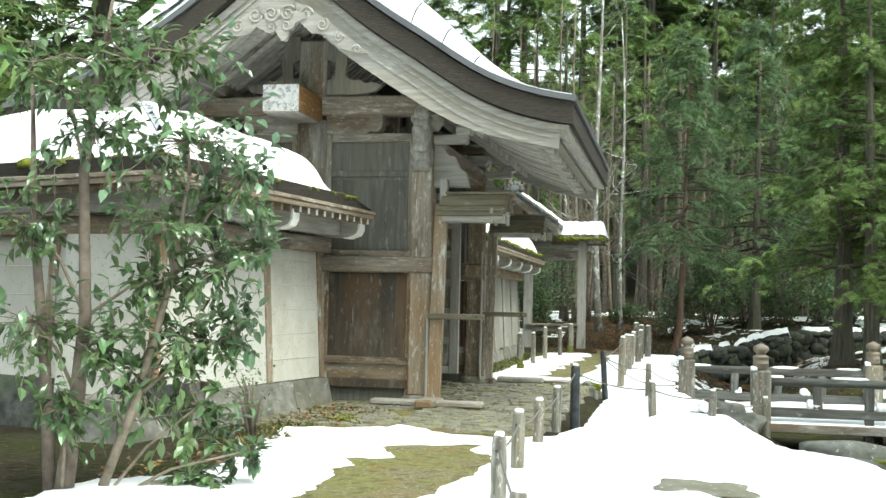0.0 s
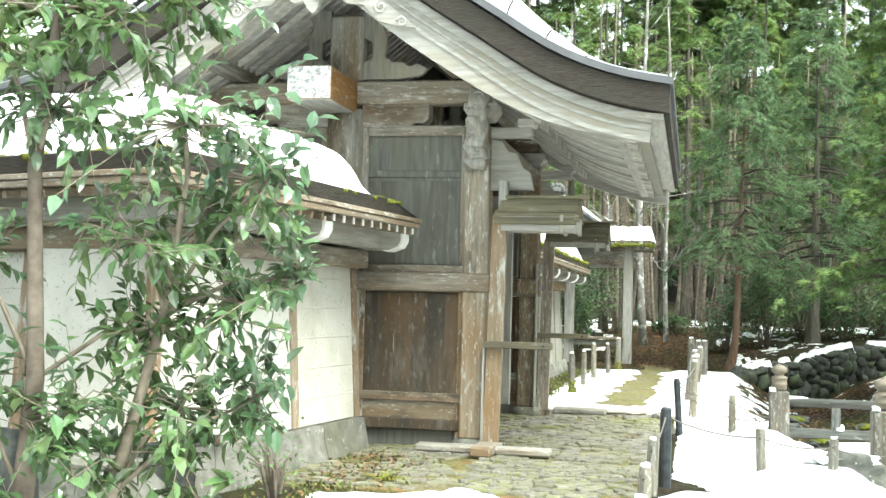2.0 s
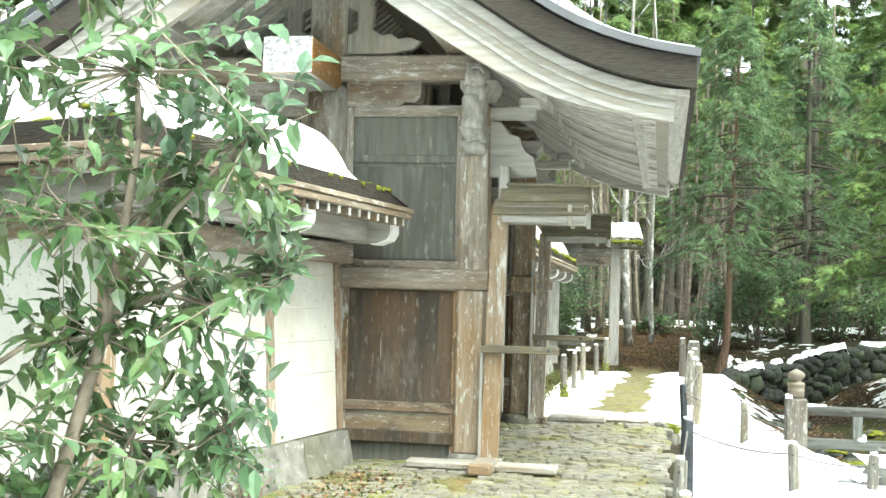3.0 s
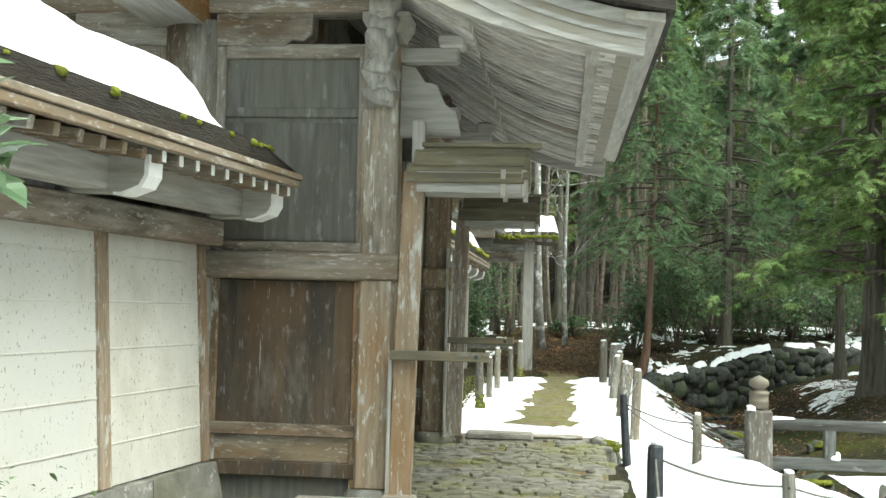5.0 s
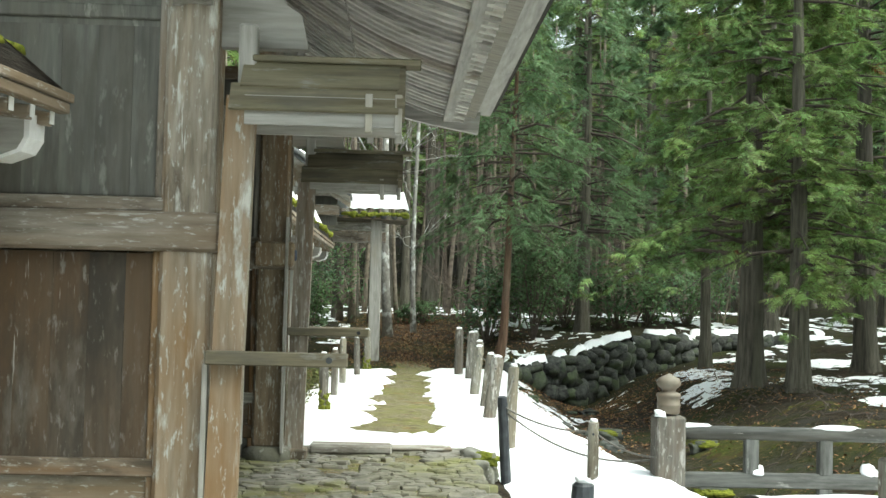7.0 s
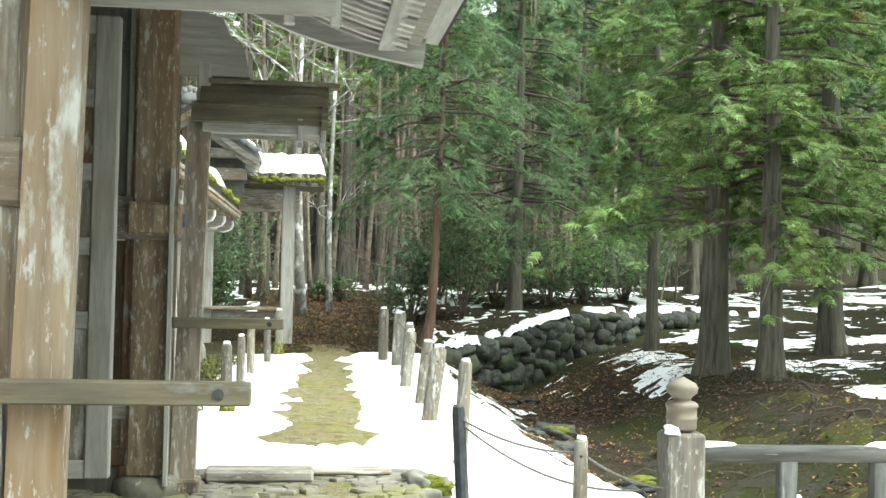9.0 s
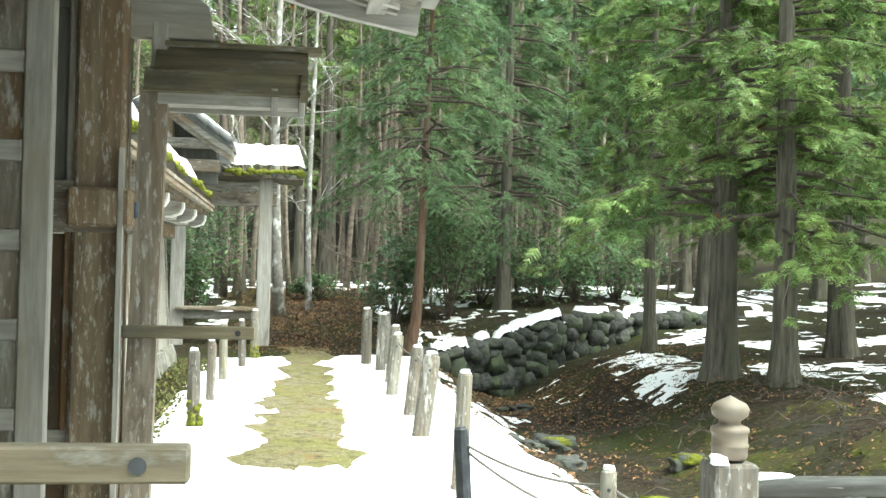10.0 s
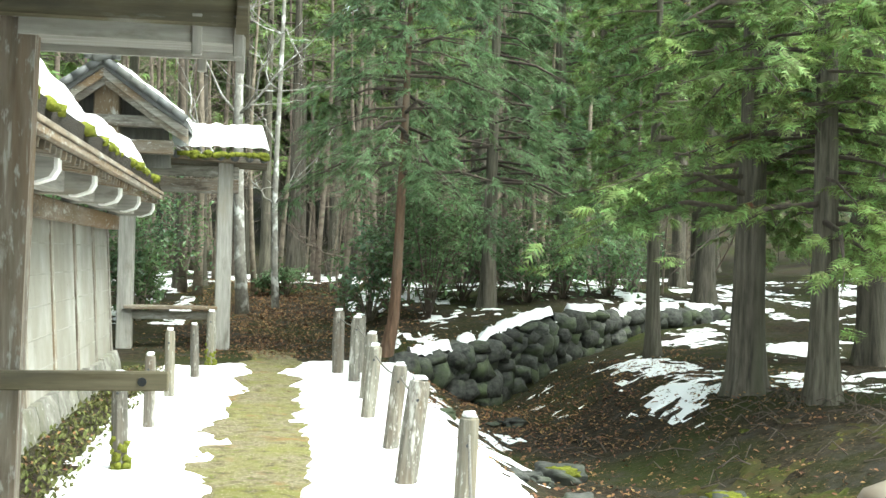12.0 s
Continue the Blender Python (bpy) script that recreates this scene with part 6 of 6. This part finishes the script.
# straight bare-stemmed trunks among them
for k, (x, y, rad) in enumerate(((-1.95, 45.0, 0.18), (-4.75, 41.6, 0.15), (-4.25, 42.2, 0.14), (-2.65, 43.8, 0.14), (0.8, 44.0, 0.13), (-0.6, 48.5, 0.16), (2.9, 43.4, 0.2), (-3.3, 50, 0.17), (5.6, 45.5, 0.17), (-1.4, 54, 0.19), (1.9, 53, 0.18), (8.6, 43.5, 0.2), (-6.2, 44, 0.16), (3.8, 49, 0.17))):
    conifer((x, y), rad, 13, 6.5, 2.2, 120 + k, 20, 20, 0.45, NEEDLE, template=COARSE, label="straight bare-stemmed cedar trunk deep in the woods", group="cedar trunks")


def bush(at, size, seed, leaf, count, label, material=NEEDLE_DARK):
    r = random.Random(seed)
    x, y = at
    z = terrain(x, y)
    ob = thing("undergrowth_bush", (x, y, z), label, "bush", "bushes")
    bm = bmesh.new()
    verts, faces = [], []
    tips = []
    for k in range(16):
        a, q = r.uniform(0, math.tau), r.uniform(0.2, 1)
        tip = Vector((x + size[0] * q * math.cos(a), y + size[1] * q * math.sin(a), z + size[2] * r.uniform(0.35, 1.0)))
        add_tube(bm, [(x, y, z - 0.1), Vector((x, y, z)).lerp(tip, 0.5) + Vector((0, 0, 0.15)), tip], [0.02, 0.012, 0.004], 5)
        tips.append(tip)
    part("stemwork", bm, TWIG, ob, "thin stems", True, "stuff")
    for k in range(count):
        tip = r.choice(tips)
        p = tip + Vector((r.gauss(0, 0.2 * size[0]), r.gauss(0, 0.2 * size[1]), r.gauss(0, 0.17 * size[2])))
        add_leaves(verts, faces, p - ORIGIN[ob], (r.gauss(0, 1), r.gauss(0, 1), r.gauss(0, 0.5)), leaf * r.uniform(0.7, 1.3), r)
    me = new("foliage", mesh_of("foliage", verts, faces, material))
    me.parent = ob
    tagged(me, "dull green leaves", kind="stuff")


for k, (x, y, sx, sz, n) in enumerate(((0.5, 35.8, 0.9, 2.3, 1500), (-0.6, 36.6, 0.8, 1.6, 1200), (1.6, 38.2, 1.0, 2.0, 1200), (5.2, 39.2, 1.1, 1.6, 1000), (-6.2, 37.0, 1.2, 2.6, 1800), (-5.4, 39.5, 1.3, 2.4, 1600), (-7.6, 40.5, 1.5, 3.4, 1800), (2.8, 42, 1.2, 1.5, 900), (-2.2, 40.6, 0.6, 0.6, 500), (-5.1, 36.4, 0.7, 1.6, 1200), (2.9, 37.4, 0.9, 1.5, 1000), (3.9, 38.3, 1.0, 1.8, 1000), (0.3, 38.8, 0.9, 1.9, 1100), (6.4, 41.0, 1.1, 1.6, 900))):
    bush((x, y), (sx, sx, sz), 500 + k, 0.13, n, "leafy evergreen undergrowth bush at the wood's edge", HOLLY if k % 2 else NEEDLE_DARK)
bush((-4.85, 9.7), (0.3, 0.25, 0.75), 540, 0.045, 260, "small sparse shrub at the foot of the wall", HOLLY)
# fern tuft on the paving's edge
fern = thing("fern", (-4.4, 11.25, 0.03), "pale green fern tuft on the paving edge", "fern")
r_ = random.Random(5)
ob = new("fronds", spray_mesh("fronds", [(0, 0, 0.02)] * 16, [(math.cos(k * 0.39), math.sin(k * 0.39), r_.uniform(0.1, 0.7)) for k in range(16)], [r_.uniform(0.18, 0.3) for k in range(16)], LONG, MOSS, r_))
ob.parent = fern
tagged(ob, kind="stuff")

# fallen leaves
r_ = random.Random(9)
verts, faces = [], []
for k in range(22000):
    if k >= 17000:
        x, y = r_.uniform(-4.5, 0.6), r_.uniform(32.4, 44)
    elif k >= 11000:
        x, y = (r_.gauss(1.6, 1.0), r_.gauss(29.5, 2.2)) if k < 13500 else (r_.gauss(-2.6, 0.8), r_.uniform(32.8, 44))
    elif k < 5500:
        x, y = r_.uniform(-0.9, 5.0), r_.uniform(19.5, 33)
    elif k < 9000:
        x, y = r_.gauss(-3.2, 1.3), r_.uniform(32.5, 46)
    elif k < 10000:
        x, y = r_.gauss(-4.75, 0.25), r_.uniform(6.6, 13)
    else:
        x, y = r_.uniform(-4.7, -4.2), r_.uniform(19.5, 31)
    if fbm(x * 0.9, y * 0.9, 12.0) < -0.02 and k < 9000 or 9000 <= k < 10000 and k % 2 or 10000 <= k < 11000 and k % 4:
        continue
    add_leaves(verts, faces, (x, y, terrain(x, y) + 0.035 + (0.04 if 10.9 < y < 19 and x < -2.1 else 0)), (r_.gauss(0, 1), r_.gauss(0, 1), r_.gauss(0, 0.15)), r_.uniform(0.035, 0.07), r_)
tagged(new("fallen_leaves", mesh_of("fallen_leaves", verts, faces, DEAD_LEAF)), "rust-brown fallen leaves scattered over the ground", "leaves", kind="stuff")
# tufts of moss and weed between wall and fence
verts, faces = [], []
for k in range(3500):
    x, y = (r_.uniform(-4.75, -4.1), r_.uniform(19.3, 31)) if k < 2200 else (r_.gauss(-4.7, 0.25), r_.uniform(8.5, 13.2))
    add_leaves(verts, faces, (x, y, terrain(x, y) + 0.02), (r_.gauss(0, 0.5), r_.gauss(0, 0.5), 1), r_.uniform(0.03, 0.07), r_)
tagged(new("weeds", mesh_of("weeds", verts, faces, WEED)), "low mossy weeds at the foot of the walls", "weeds", kind="stuff")
# twigs on the slope
bm = bmesh.new()
for k in range(240):
    x, y = (r_.gauss(3.3, 0.9), r_.gauss(25.8, 1.2)) if k < 110 else (r_.uniform(0.2, 5.5), r_.uniform(18.5, 28))
    a = r_.uniform(0, math.tau)
    l = r_.uniform(0.15, 0.5)
    p = Vector((x, y, terrain(x, y) + 0.02))
    add_tube(bm, [p, p + Vector((l * 0.5 * math.cos(a), l * 0.5 * math.sin(a), r_.uniform(0.02, 0.14))), p + Vector((l * math.cos(a), l * math.sin(a), 0.0))], [0.007, 0.006, 0.003], 4)
solo("fallen_twigs", bm, LIMB, "dead twigs heaped round the tree feet", "twigs", kind="stuff")

# ---- flagstones, last ----
r_ = random.Random(31)
FLAGS = []
for k in range(8):
    bm = bmesh.new()
    n = r_.randint(6, 8)
    ring = []
    for i in range(n):
        a = math.tau * i / n + r_.uniform(-0.25, 0.25)
        q = r_.uniform(0.82, 1.08)
        ring.append((0.56 * q * math.copysign(abs(math.cos(a)) ** 0.75, math.cos(a)), 0.56 * q * math.copysign(abs(math.sin(a)) ** 0.75, math.sin(a))))
    low = [bm.verts.new((a, b, -0.04)) for a, b in ring]
    rim = [bm.verts.new((a * 0.98, b * 0.98, r_.uniform(0.0, 0.008))) for a, b in ring]
    topr = [bm.verts.new((a * 0.86, b * 0.86, 0.012 + r_.uniform(0, 0.01))) for a, b in ring]
    for one, two in ((low, rim), (rim, topr)):
        for i in range(n):
            bm.faces.new((one[i], one[(i + 1) % n], two[(i + 1) % n], two[i]))
    bm.faces.new(topr)
    FLAGS.append(link_mesh("flagstone", bm, FLAG))
count = 0
vs, fs = [], []
y = 10.98
while y < 19.0:
    h = r_.uniform(0.085, 0.15)
    x = -5.35 + r_.uniform(0, 0.2)
    while x < -2.2:
        w = r_.uniform(0.09, 0.24)
        m = Matrix.Translation((x + w / 2, y + h / 2 + r_.uniform(-0.03, 0.03), PAVE_Z - 0.014 + r_.uniform(-0.009, 0.009))) @ pose(0, 0, 0, r_.uniform(-4, 4), r_.uniform(-4, 4), r_.uniform(-40, 40)) @ Matrix.Diagonal((w * 1.05, h * 1.12, 1, 1))
        shape = FLAGS[r_.randrange(8)]
        x += w
        if fbm(x * 1.7, y * 1.7, 31.0) > 0.3:
            continue
        if count < 300:
            ob = new("flagstone", shape)
            ob.parent = paving
            ob.matrix_parent_inverse = Matrix.Translation((3.7, -15, 0))
            ob.matrix_basis = m
        else:
            made = len(vs)
            vs.extend(tuple(m @ v.co - ORIGIN[paving]) for v in shape.vertices)
            fs.extend(tuple(made + k for k in p.vertices) for p in shape.polygons)
        count += 1
    y += h
ob = new("farther_flagstones", mesh_of("farther_flagstones", vs, fs, FLAG))
ob.parent = paving
tagged(ob, "mossy flagstones", kind="stuff")
